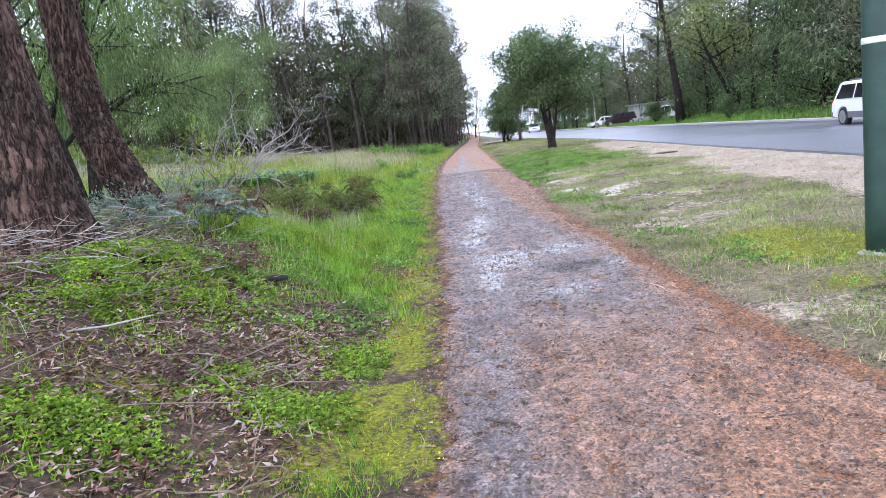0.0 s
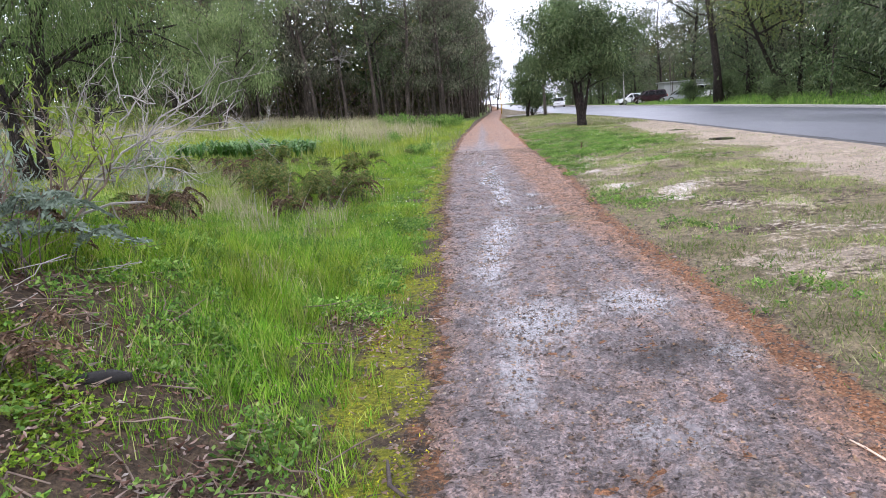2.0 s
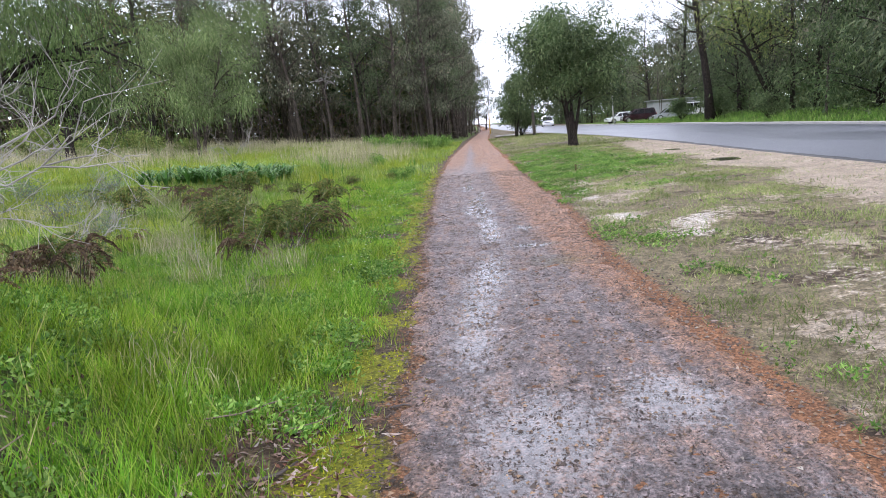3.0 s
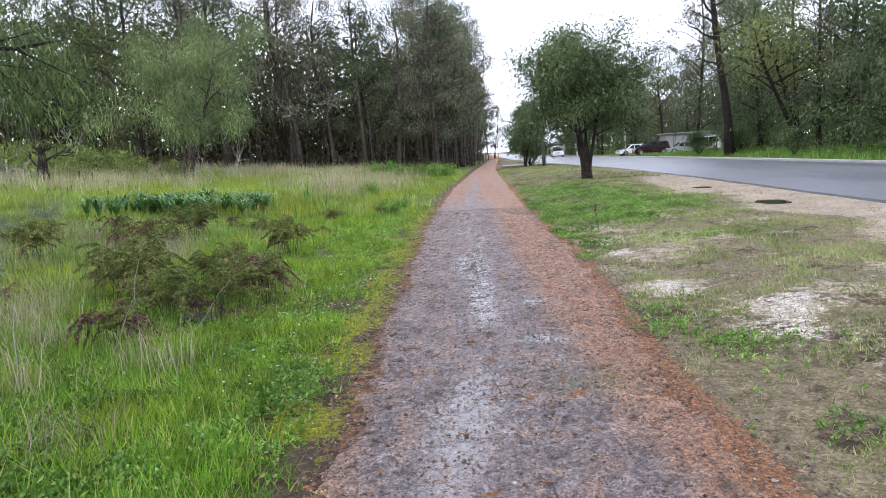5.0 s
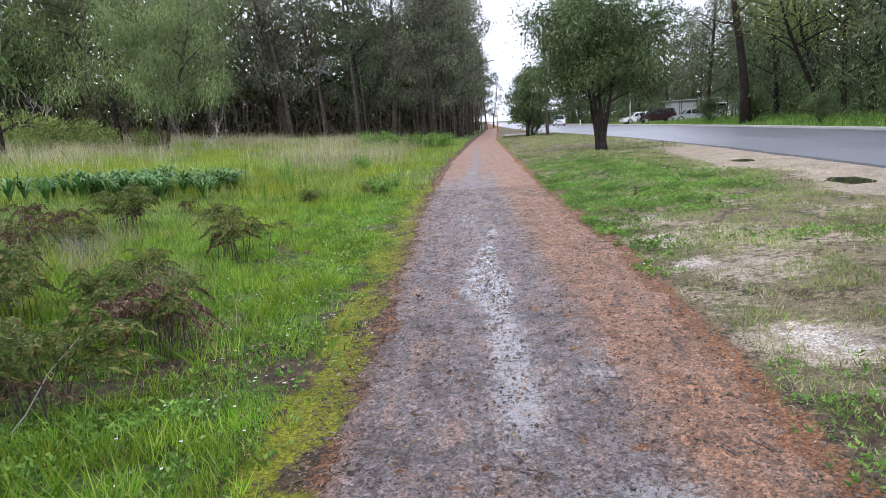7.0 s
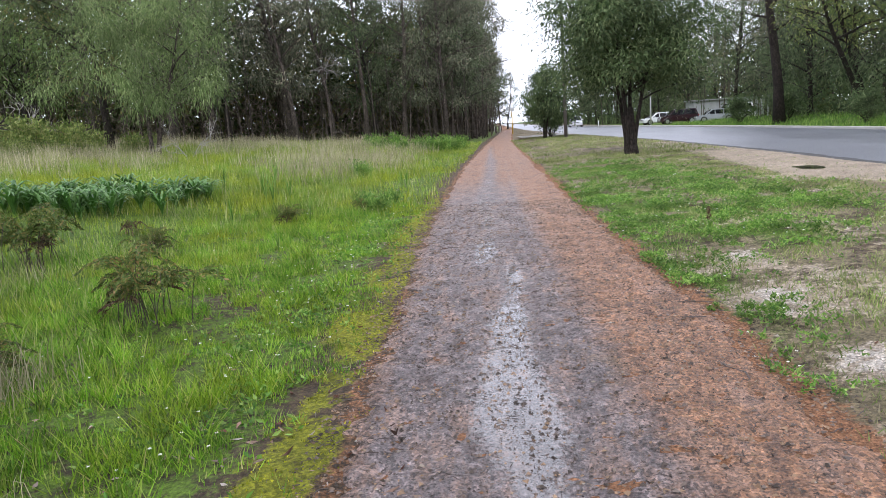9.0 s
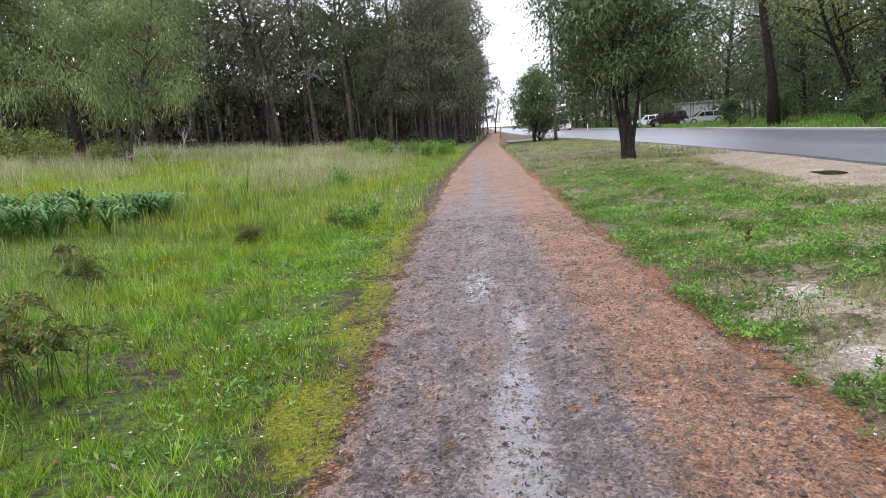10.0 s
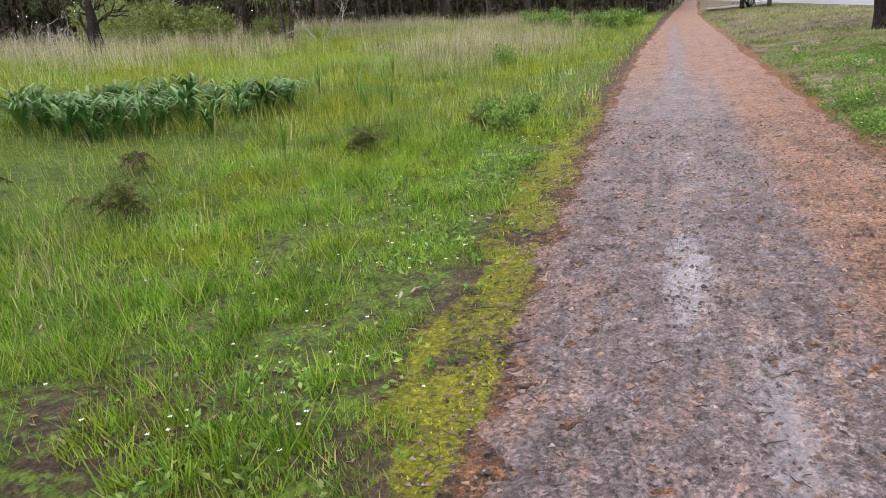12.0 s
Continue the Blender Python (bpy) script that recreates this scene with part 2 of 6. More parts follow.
def plain(name, color, rough=0.5, metal=0.0, vary=0.15, scale=6, bump=0.0, coat=None):
    k = Nodes(name)
    c = k.mix(1.0, color, k.ramp(k.noise(scale, 5), [(0.3, 1 - vary), (0.7, 1 + vary)]), "MULTIPLY")
    return k.done(c, rough, k.bump(k.noise(scale * 8, 3), bump, 0.01) if bump else None, metal, coat=coat)


def bark_material(name, dark, mid, light, scale=1.0, cracks=True):
    k = Nodes(name)
    plates = k.cells(9 * scale, stretch=(1, 1, 0.28), feature="DISTANCE_TO_EDGE")
    fine = k.noise(26 * scale, 6, 0.7, stretch=(1, 1, 0.25))
    big = k.noise(1.6 * scale, 4)
    c = k.mix(k.ramp(fine, [(0.35, 0.0), (0.65, 1.0)]), mid, light)
    thin = k.math("ABSOLUTE", k.math("SUBTRACT", k.noise(15 * scale, 3, 0.6, stretch=(1, 1, 0.22)), 0.5))
    # Crack lines and plate edges carry crevice shade as dark colour.
    c = k.mix(k.ramp(thin, [(0.015, 0.9), (0.07, 0.0)]), c, dark)
    if cracks:
        c = k.mix(k.ramp(plates, [(0.0, 0.8), (0.1, 0.0)]), c, dark)
    c = k.mix(k.ramp(big, [(0.45, 0.0), (0.7, 0.75)]), c, dark)
    nb = k.bump(fine, 0.8, 0.025, k.bump(k.ramp(plates, [(0.0, 0.0), (0.2, 1.0)]), 0.9, 0.03) if cracks else k.bump(k.ramp(thin, [(0.0, 0.0), (0.12, 1.0)]), 1.0, 0.05))
    return k.done(c, 0.9, nb, spec=0.2)


def ground_material():
    k = Nodes("earth")
    n1, n2, n3 = k.noise(1.3, 5, 0.65), k.noise(9, 6, 0.7), k.noise(60, 4, 0.7)
    soil = k.mix(k.ramp(n2, [(0.35, 0.0), (0.68, 1.0)]), (0.045, 0.032, 0.022), (0.13, 0.095, 0.06))
    green = k.mix(k.ramp(n2, [(0.3, 0.0), (0.7, 1.0)]), (0.045, 0.085, 0.014), (0.13, 0.21, 0.025))
    dull = k.mix(k.ramp(n2, [(0.3, 0.0), (0.72, 1.0)]), (0.085, 0.075, 0.038), (0.27, 0.225, 0.145))
    sand = k.mix(k.ramp(n2, [(0.3, 0.0), (0.7, 1.0)]), (0.25, 0.20, 0.145), (0.43, 0.37, 0.295))
    red = k.mix(k.ramp(n3, [(0.3, 0.0), (0.7, 1.0)]), (0.13, 0.06, 0.03), (0.33, 0.17, 0.09))
    moss = k.mix(k.ramp(k.noise(28, 5, 0.7), [(0.3, 0.0), (0.7, 1.0)]), (0.085, 0.10, 0.01), (0.27, 0.28, 0.02))
    jag = k.math("MULTIPLY", k.math("SUBTRACT", k.noise(9, 8, 0.78), 0.5), 2.2)

    def edge(name):
        return k.ramp(k.math("ADD", k.attr(name), jag), [(0.38, 0.0), (0.62, 1.0)])
    c = k.mix(edge("green"), soil, green)
    c = k.mix(edge("dull"), c, dull)
    c = k.mix(edge("sand"), c, sand)
    c = k.mix(edge("pale"), c, k.mix(k.ramp(n3, [(0.35, 0.0), (0.65, 1.0)]), (0.36, 0.32, 0.27), (0.62, 0.585, 0.53)))
    c = k.mix(edge("red"), c, red)
    c = k.mix(edge("moss"), c, moss)
    c = k.mix(1.0, c, k.ramp(n1, [(0.3, 0.75), (0.7, 1.2)]), "MULTIPLY")
    c = k.mix(1.0, c, k.ramp(n3, [(0.3, 0.6), (0.7, 1.35)]), "MULTIPLY")
    c = k.mix(0.75, c, k.ramp(k.cells(55, "Color"), [(0.0, (0.4, 0.38, 0.36)), (0.5, (1.0, 0.97, 0.94)), (1.0, (1.7, 1.6, 1.5))]), "MULTIPLY")
    nb = k.bump(n3, 0.9, 0.02, k.bump(n2, 0.8, 0.05))
    return k.done(c, 0.85, nb, spec=0.25)


def path_material():
    k = Nodes("wet_gravel_path")
    n1, n2 = k.noise(2.2, 5, 0.65), k.noise(16, 6, 0.72)
    drag = k.noise(3.2, 8, 0.72, stretch=(1.6, 0.5, 1))
    clods = k.noise(38, 5, 0.75)
    stones = k.cells(75, "Color")
    stone_d = k.cells(75, "Distance")
    chips = k.cells(30, "Distance")
    chip_c = k.cells(30, "Color")
    grey = k.mix(k.ramp(n2, [(0.32, 0.0), (0.68, 1.0)]), (0.066, 0.056, 0.055), (0.30, 0.256, 0.252))
    red = k.mix(k.ramp(n2, [(0.32, 0.0), (0.68, 1.0)]), (0.17, 0.083, 0.043), (0.42, 0.235, 0.13))
    jag = k.math("MULTIPLY", k.math("SUBTRACT", k.noise(5, 8, 0.78), 0.5), 1.5)
    c = k.mix(k.ramp(k.math("ADD", k.attr("red"), jag), [(0.25, 0.0), (0.8, 1.0)]), grey, red)
    c = k.mix(k.ramp(drag, [(0.5, 0.0), (0.62, 0.75)]), c, (0.29, 0.19, 0.14))
    c = k.mix(k.ramp(drag, [(0.36, 0.75), (0.47, 0.0)]), c, (0.075, 0.045, 0.034))
    c = k.mix(k.ramp(k.math("ADD", k.attr("dark"), jag), [(0.4, 0.0), (0.9, 0.8)]), c, (0.03, 0.024, 0.021))
    c = k.mix(k.ramp(k.math("ADD", k.attr("mossy"), jag), [(0.4, 0.0), (0.9, 0.45)]), c, (0.13, 0.13, 0.035))
    c = k.mix(k.ramp(chip_c, [(0.86, 0.0), (0.92, 0.6)]), c, (0.045, 0.032, 0.026))
    # Hollows between clods are painted dark, in place of the shade relief gives.
    c = k.mix(k.ramp(clods, [(0.38, 0.8), (0.47, 0.0)]), c, (0.032, 0.024, 0.022))
    c = k.mix(1.0, c, k.ramp(stones, [(0.0, (0.3, 0.27, 0.26)), (0.5, (1.0, 0.96, 0.94)), (1.0, (1.95, 1.8, 1.75))]), "MULTIPLY")
    c = k.mix(1.0, c, k.ramp(n1, [(0.3, 0.75), (0.7, 1.25)]), "MULTIPLY")
    wet = k.math("ADD", k.attr("wet"), k.math("MULTIPLY", k.math("SUBTRACT", k.noise(26, 8, 0.8), 0.5), 2.8))
    c = k.mix(k.ramp(wet, [(0.55, 0.0), (0.78, 0.55)]), c, (0.06, 0.052, 0.05))
    rough = k.ramp(wet, [(0.05, 0.60), (0.5, 0.38), (0.78, 0.11)])
    dry = k.ramp(wet, [(0.5, 1.0), (0.82, 0.14)])

    def relief(h, strength, dist, after=None):
        o = k.bump(h, strength, dist, after)
        k.l.new(k.math("MULTIPLY", dry, strength), o.node.inputs["Strength"])
        return o
    nb = relief(k.ramp(stone_d, [(0.0, 1.0), (0.6, 0.0)]), 0.8, 0.010, relief(clods, 0.9, 0.02, relief(chips, 0.5, 0.014, relief(n2, 0.7, 0.035))))
    k.bsdf.inputs["Coat Roughness"].default_value = 0.10
    k.l.new(nb, k.bsdf.inputs["Coat Normal"])
    return k.done(c, rough, nb, spec=0.5, coat=k.ramp(wet, [(0.58, 0.0), (1.0, 0.6)]))


def asphalt_material():
    k = Nodes("damp_asphalt")
    n1, n2 = k.noise(0.35, 4, stretch=(1, 0.25, 1)), k.noise(120, 3)
    c = k.mix(k.ramp(n1, [(0.3, 0.0), (0.7, 1.0)]), (0.115, 0.12, 0.135), (0.155, 0.16, 0.178))
    c = k.mix(1.0, c, k.ramp(n2, [(0.3, 0.7), (0.7, 1.3)]), "MULTIPLY")
    return k.done(c, k.ramp(n1, [(0.3, 0.30), (0.7, 0.42)]), k.bump(n2, 0.35, 0.006), spec=0.5)


M_GROUND, M_PATH, M_ROAD = ground_material(), path_material(), asphalt_material()
M_GRASS = leaf_material("lush_grass", [(0.0, (0.05, 0.13, 0.012)), (0.4, (0.14, 0.335, 0.02)), (0.8, (0.27, 0.41, 0.05)), (0.92, (0.36, 0.46, 0.10)), (1.0, (0.45, 0.38, 0.2))], 0.35, 0.45, 3.0, 0.28)
M_FIELD = leaf_material("meadow_grass", [(0.0, (0.11, 0.21, 0.028)), (0.5, (0.22, 0.34, 0.05)), (0.8, (0.34, 0.42, 0.12)), (1.0, (0.5, 0.45, 0.27))], 0.3, 0.6, 0.9, 0.7)
M_STRAW = leaf_material("straw_grass", [(0.0, (0.22, 0.23, 0.09)), (0.4, (0.40, 0.35, 0.22)), (1.0, (0.62, 0.54, 0.40))], 0.25, 0.7)
M_THIN = leaf_material("thin_verge_grass", [(0.0, (0.12, 0.18, 0.04)), (0.5, (0.20, 0.29, 0.07)), (0.8, (0.34, 0.35, 0.15)), (1.0, (0.48, 0.41, 0.27))], 0.25, 0.7)
M_WEED = leaf_material("broadleaf_weeds", [(0.0, (0.06, 0.15, 0.025)), (0.6, (0.16, 0.30, 0.05)), (1.0, (0.32, 0.44, 0.12))], 0.3, 0.5, 1.2)
M_CLOVER = leaf_material("clover_leaves", [(0.0, (0.10, 0.18, 0.02)), (0.6, (0.21, 0.32, 0.03)), (1.0, (0.37, 0.46, 0.06))], 0.3, 0.5, 2.0)
M_MOSS = leaf_material("moss_tufts", [(0.0, (0.12, 0.14, 0.01)), (0.6, (0.31, 0.325, 0.014)), (1.0, (0.52, 0.48, 0.03))], 0.2, 0.8, 3.0)
M_FERN = leaf_material("bracken_fronds", [(0.0, (0.06, 0.10, 0.022)), (0.55, (0.125, 0.18, 0.04)), (0.8, (0.22, 0.225, 0.06)), (1.0, (0.31, 0.20, 0.09))], 0.25, 0.6)
M_FERN_DEAD = leaf_material("dead_bracken", [(0.0, (0.07, 0.043, 0.027)), (0.6, (0.155, 0.10, 0.062)), (1.0, (0.29, 0.205, 0.135))], 0.2, 0.8)
M_FERN_BLUE = leaf_material("blue_green_fronds", [(0.0, (0.13, 0.17, 0.13)), (1.0, (0.28, 0.34, 0.29))], 0.25, 0.5)
M_STRAP = leaf_material("strap_leaves", [(0.0, (0.045, 0.13, 0.025)), (0.6, (0.10, 0.235, 0.045)), (1.0, (0.25, 0.40, 0.15))], 0.25, 0.35)
M_LITTER = leaf_material("fallen_leaves", [(0.0, (0.045, 0.026, 0.02)), (0.3, (0.14, 0.06, 0.04)), (0.6, (0.29, 0.185, 0.145)), (0.88, (0.35, 0.27, 0.245)), (1.0, (0.40, 0.35, 0.33))], 0.08, 0.6, 2.5)
M_TWIG = plain("dead_twigs", (0.17, 0.125, 0.095), 0.85, vary=0.5, scale=9, bump=0.4)
M_TWIG_GREY = plain("bleached_branches", (0.33, 0.305, 0.28), 0.85, vary=0.35, scale=5, bump=0.4)
M_STICK = plain("wet_dark_stick", (0.055, 0.038, 0.030), 0.6, vary=0.5, scale=20, bump=0.6)
M_BARK_A = bark_material("rough_brown_bark", (0.018, 0.012, 0.010), (0.088, 0.053, 0.040), (0.20, 0.130, 0.098), cracks=False)
M_BARK_DARK = bark_material("dark_bark", (0.014, 0.011, 0.010), (0.035, 0.028, 0.023), (0.075, 0.06, 0.048), 1.4)
M_BARK_GREY = bark_material("grey_brown_bark", (0.03, 0.024, 0.02), (0.10, 0.078, 0.064), (0.22, 0.18, 0.155), 1.1)
M_CASUARINA = leaf_material("grey_green_needles", [(0.0, (0.05, 0.062, 0.036)), (0.5, (0.14, 0.155, 0.10)), (0.85, (0.25, 0.25, 0.17)), (1.0, (0.31, 0.26, 0.20))], 0.3, 0.7, 0.35)
M_CASUARINA_2 = leaf_material("olive_needles", [(0.0, (0.055, 0.082, 0.042)), (0.6, (0.125, 0.165, 0.085)), (1.0, (0.24, 0.27, 0.15))], 0.3, 0.7, 0.35)
M_PEPPER = leaf_material("drooping_peppermint_leaves", [(0.0, (0.065, 0.115, 0.03)), (0.6, (0.13, 0.195, 0.06)), (1.0, (0.25, 0.32, 0.13))], 0.35, 0.6, 0.5)
M_WEEPING = leaf_material("pale_weeping_leaves", [(0.0, (0.09, 0.14, 0.045)), (0.6, (0.175, 0.24, 0.09)), (1.0, (0.31, 0.37, 0.17))], 0.35, 0.6, 0.5)
M_TREE_GREEN = leaf_material("deep_green_leaves", [(0.0, (0.045, 0.08, 0.03)), (0.6, (0.10, 0.15, 0.06)), (1.0, (0.21, 0.26, 0.12))], 0.3, 0.55, 0.6)
M_DARKPINE = leaf_material("dark_olive_leaves", [(0.0, (0.035, 0.055, 0.018)), (0.7, (0.08, 0.105, 0.03)), (1.0, (0.19, 0.15, 0.05))], 0.25, 0.6, 0.5)
M_BRUSH = leaf_material("dry_undergrowth", [(0.0, (0.07, 0.052, 0.04)), (0.6, (0.16, 0.125, 0.098)), (1.0, (0.31, 0.26, 0.215))], 0.1, 0.9, 0.5)
M_SHRUB = leaf_material("shrub_leaves", [(0.0, (0.11, 0.17, 0.04)), (0.6, (0.23, 0.29, 0.08)), (1.0, (0.38, 0.38, 0.14))], 0.3, 0.6, 0.8)
M_LIME = leaf_material("lime_young_leaves", [(0.0, (0.18, 0.27, 0.03)), (1.0, (0.38, 0.44, 0.07))], 0.35, 0.5)

# ---- ground, one sheet to the horizon ----
def spaced(*runs):
    return np.unique(np.round(np.concatenate([np.arange(a, b, s) for a, b, s in runs]), 4))


WET = [(.03, 18.9, .13, .5, 1), (0, 17.7, .17, .8, 1.1), (.05, 17.0, .2, .4, 1), (.1, 16.4, .13, .7, .5), (.17, 15.3, .15, .8, .75), (.2, 14.3, .15, .6, .6), (.75, 13.4, .35, .2, .7),
       (.7, 14.8, .2, .2, .6), (-.2, 21.8, .14, .9, .7), (-.18, 24.2, .12, 1, .4), (.58, 25, .14, .5, .5), (.3, 8, .35, .6, .8), (1.05, 8.4, .3, .4, .8), (1.45, 7.2, .25, .25, .7),
       (.1, 6.9, .14, .6, .6), (.75, 6.2, .3, .3, .5), (.18, 12.0, .2, .9, .5), (0.1, 20.3, .1, .8, .7), (-.35, 27, .14, 1.6, .25), (0, 11, .2, 1.2, .5), (.7, 5.0, .3, .4, .4), (.7, 3.8, .3, .3, .35),
       (-.3, 31, .15, 2, .2), (.4, 31, .12, 2, .2), (-.05, 9.6, .2, .8, .5)]


def red_edge(y):
    return np.interp(y, [-10, 2, 3.6, 5, 8, 12, 14, 18, 22, 30, 45, 70], [.9, .6, .9, 1.4, 1.45, .95, .8, .62, .5, .3, -.2, -.6])


def moss_weight(x, y):
    e = path_left(y) - x
    w = ss(-0.12, 0.05, e) * (1 - ss(0.26, 0.55, e + 0.4 * (fbm(x, y, 0.7, 21) - 0.5))) * ss(0.31, 0.55, fbm(x, y, 0.4, 22) + 0.10 * ss(12, 15, y)) * (1 - 0.75 * ss(24, 34, y)) * (1 - ss(40, 50, y))
    w = np.maximum(w, blob(x, y, [(-.7, 6.6, .22, .5, 1), (-.62, 5.2, .25, .5, 1), (-.75, 3.9, .3, .45, .9), (-.9, 3.1, .4, .35, .9), (-1.9, 3.5, .35, .3, .6)]) * (e > -0.1))
    w = w * (0.62 + 0.38 * ss(0.40, 0.54, fbm(x, y, 0.2, 23)))
    return np.maximum(w, blob(x, y, [(3.15, 6.5, .6, .8, 1), (2.9, 7.3, .5, .5, .8), (2.7, 5.2, .3, .3, .6)]))


def litter_weight(x, y):
    base = ss(-0.75, -1.3, x) * (1 - ss(5.4, 7.6, y + 0.8 * fbm(x, y, 1.0, 31))) * ss(-9, -6, x + 3 * (fbm(x, y, 3, 33) - 0.5)) * ss(-14, -6, y + 4 * (fbm(x, y, 3, 34) - 0.5))
    spots = blob(x, y, [(-1.2, 5.6, .5, .5, 1), (-.95, 7.9, .3, .6, .9), (-2.2, 15.4, .8, .6, .6), (-1.5, 15.4, .4, .3, .5), (-2.4, 20.1, .6, .5, .35), (-2.7, 6.4, .9, .9, .8)])
    return np.clip(base + spots, 0, 1)


def clover_weight(x, y):
    return blob(x, y, [(-2.75, 5.5, .5, .5, .9), (-1.15, 3.7, .3, .3, .7), (-1.0, 4.6, .25, .4, .6), (-2.5, 5.3, .55, .6, 1), (-2.55, 4.3, .3, .3, .7), (-2.45, 6.0, .4, .35, .9), (-1.55, 3.9, .22, .35, .8), (-1.9, 3.0, .35, .25, .8), (-2.9, 11.5, 1.2, 1.2, .8), (-3.2, 9.4, .8, .8, .7)])


def weed_weight(x, y):
    w = blob(x, y, [(2.7, 23, .7, 1.6, 1), (4.2, 24.4, .8, 1.3, 1), (3.7, 18.3, .7, .5, .5), (1.85, 14.0, .3, .6, .8), (2.05, 13.0, .35, .5, .6), (1.55, 22.5, .35, 1.8, 1), (1.7, 20, .35, 1.1, 1), (1.72, 18.8, .3, .8, .9),
                  (2.5, 25.5, .8, 1.5, .9), (4.0, 26.5, 1.0, 1.5, .8), (3.3, 21.7, .6, .7, .7), (1.6, 27.5, .5, 1.8, .9), (3.6, 29.5, .9, 2, .7), (2.9, 33, 1.2, 3, .6), (1.5, 17.6, .25, .5, .7), (2.3, 11.0, .3, .5, .5), (2.1, 8.2, .3, .5, .6), (2.5, 6.6, .3, .4, .5), (3.1, 5.2, .5, .4, .5)])
    return w * (x > path_right(y) - 0.05) * (0.3 + 0.7 * ss(0.3, 0.5, fbm(x, y, 0.5, 41)))


def verge_bare(x, y):
    """Pale bare patches in the grass beside the road."""
    return (0.35 + 1.3 * fbm(x, y, 0.35, 54)) * blob(x, y, [(2.05, 17.6, .3, .35, .9), (2.15, 15.2, .3, .5, .9), (2.5, 13.3, .4, .5, .8), (2.9, 14.0, .5, .6, .7), (2.15, 19.2, .25, .5, .9), (2.35, 20.7, .3, .5, .8), (3.6, 10.5, 1, 1.0, .5), (3.0, 12, .6, .6, .5)])


gx = spaced((-900, -100, 80), (-100, -30, 8), (-30, -9, 1.0), (-9, -4, 0.3), (-4, 3.4, 0.115), (3.4, 9, 0.22), (9, 30, 1.2), (30, 100, 7), (100, 901, 80))
gy = spaced((-900, -100, 80), (-100, -12, 6), (-12, 1.5, 0.6), (1.5, 27, 0.15), (27, 50, 0.4), (50, 100, 1.5), (100, 220, 8), (220, 1500, 80))
GX, GY = np.meshgrid(gx, gy, indexing="ij")
GZ = height(GX, GY)
nx, ny = len(gx), len(gy)
ii = (np.arange(nx - 1)[:, None] * ny + np.arange(ny - 1)[None, :]).ravel()
ground_me = mesh_from("ground", np.stack([GX, GY, GZ], -1).reshape(-1, 3), np.stack([ii, ii + ny, ii + ny + 1, ii + 1], -1), True)
fx, fy = GX.ravel(), GY.ravel()
left_side = fx < path_left(fy)
right_side = fx > path_right(fy)
litter_g = litter_weight(fx, fy)
add_attr(ground_me, "green", np.where(left_side, 0.62 * ss(0.15, 0.6, path_left(fy) - fx) + 0.25 * ss(-3, -6, fx) - 1.0 * litter_g, np.where(fx > 16.5, 0.8, 0.25 + 0.6 * np.clip(weed_weight(fx, fy), 0, 1))))
add_attr(ground_me, "dull", np.where(right_side & (fx < road_near(fy)), 1.0 - 0.9 * np.clip(weed_weight(fx, fy), 0, 1) - 0.6 * ss(0.5, 0.7, fbm(fx, fy, 0.7, 52)), 0.0))
sand_w = ss(sand_near(fy) - 0.5, sand_near(fy) + 0.4, fx + 1.6 * (fbm(fx, fy, 2.2, 51) - 0.5)) * (fx < road_near(fy) + 0.3) * (1 - ss(38, 62, fy))
add_attr(ground_me, "sand", np.maximum(sand_w * 0.95, 0.95 * verge_bare(fx, fy) + 0.55 * ss(0.52, 0.7, fbm(fx, fy, 0.9, 53)) * right_side * (fx < 8)))
add_attr(ground_me, "pale", 0.62 * np.clip(verge_bare(fx, fy), 0, 1.2) + 0.18 * ss(0.55, 0.7, fbm(fx, fy, 0.5, 57)) * right_side * (fx < 6) * ss(8, 12, fy))
add_attr(ground_me, "red", (0.52 * ss(-0.2, -0.02, fx - path_left(fy)) + 0.48 * ss(0.3, 0.9, fx - path_left(fy))) * (1 - ss(-0.05, 0.28, fx - path_right(fy))))
add_attr(ground_me, "moss", np.clip(1.05 * moss_weight(fx, fy), 0, 1))
ground_me.materials.append(M_GROUND)
tagged(new("ground", ground_me), "uneven grassy ground with leaf litter, moss and pale sand beside a path", "ground", kind="structure")

# ---- gravel path ----
py_ = spaced((-25, 1.5, 0.6), (1.5, 24, 0.03), (24, 32, 0.1), (32, 60, 0.5), (60, 150, 2))
pu = np.linspace(0, 1, 82)
PU, PY = np.meshgrid(pu, py_, indexing="ij")
el = path_left(PY) + 0.30 * (fbm(PY * 0 + 3.3, PY, 0.5, 61) - 0.5) + 0.14 * (fbm(PY * 0 + 1.3, PY, 0.14, 62) - 0.5)
er = path_right(PY) + 0.26 * (fbm(PY * 0 + 7.3, PY, 0.6, 63) - 0.5) + 0.14 * (fbm(PY * 0 + 9.3, PY, 0.13, 64) - 0.5)
PX = el + (er - el) * PU


def path_height(x, y):
    return height(x, y) + 0.012 + 0.012 * (fbm(x, y, 0.12, 66) - 0.5) * (1 - ss(25, 40, y))


rim = np.minimum(PU, 1 - PU)
clods = 0.036 * (fbm(PX, PY, 0.08, 67, 2) - 0.5) + 0.016 * (fbm(PX, PY, 0.035, 68, 1) - 0.5)
smooth_wet = 1 - 0.75 * np.clip(blob(PX, PY, WET), 0, 1)
PZ = path_height(PX, PY) + clods * smooth_wet * (1 - ss(22, 30, PY)) - 0.03 * (1 - ss(0, 0.06, rim))
np_, nq = PX.shape
pi_ = (np.arange(np_ - 1)[:, None] * nq + np.arange(nq - 1)[None, :]).ravel()
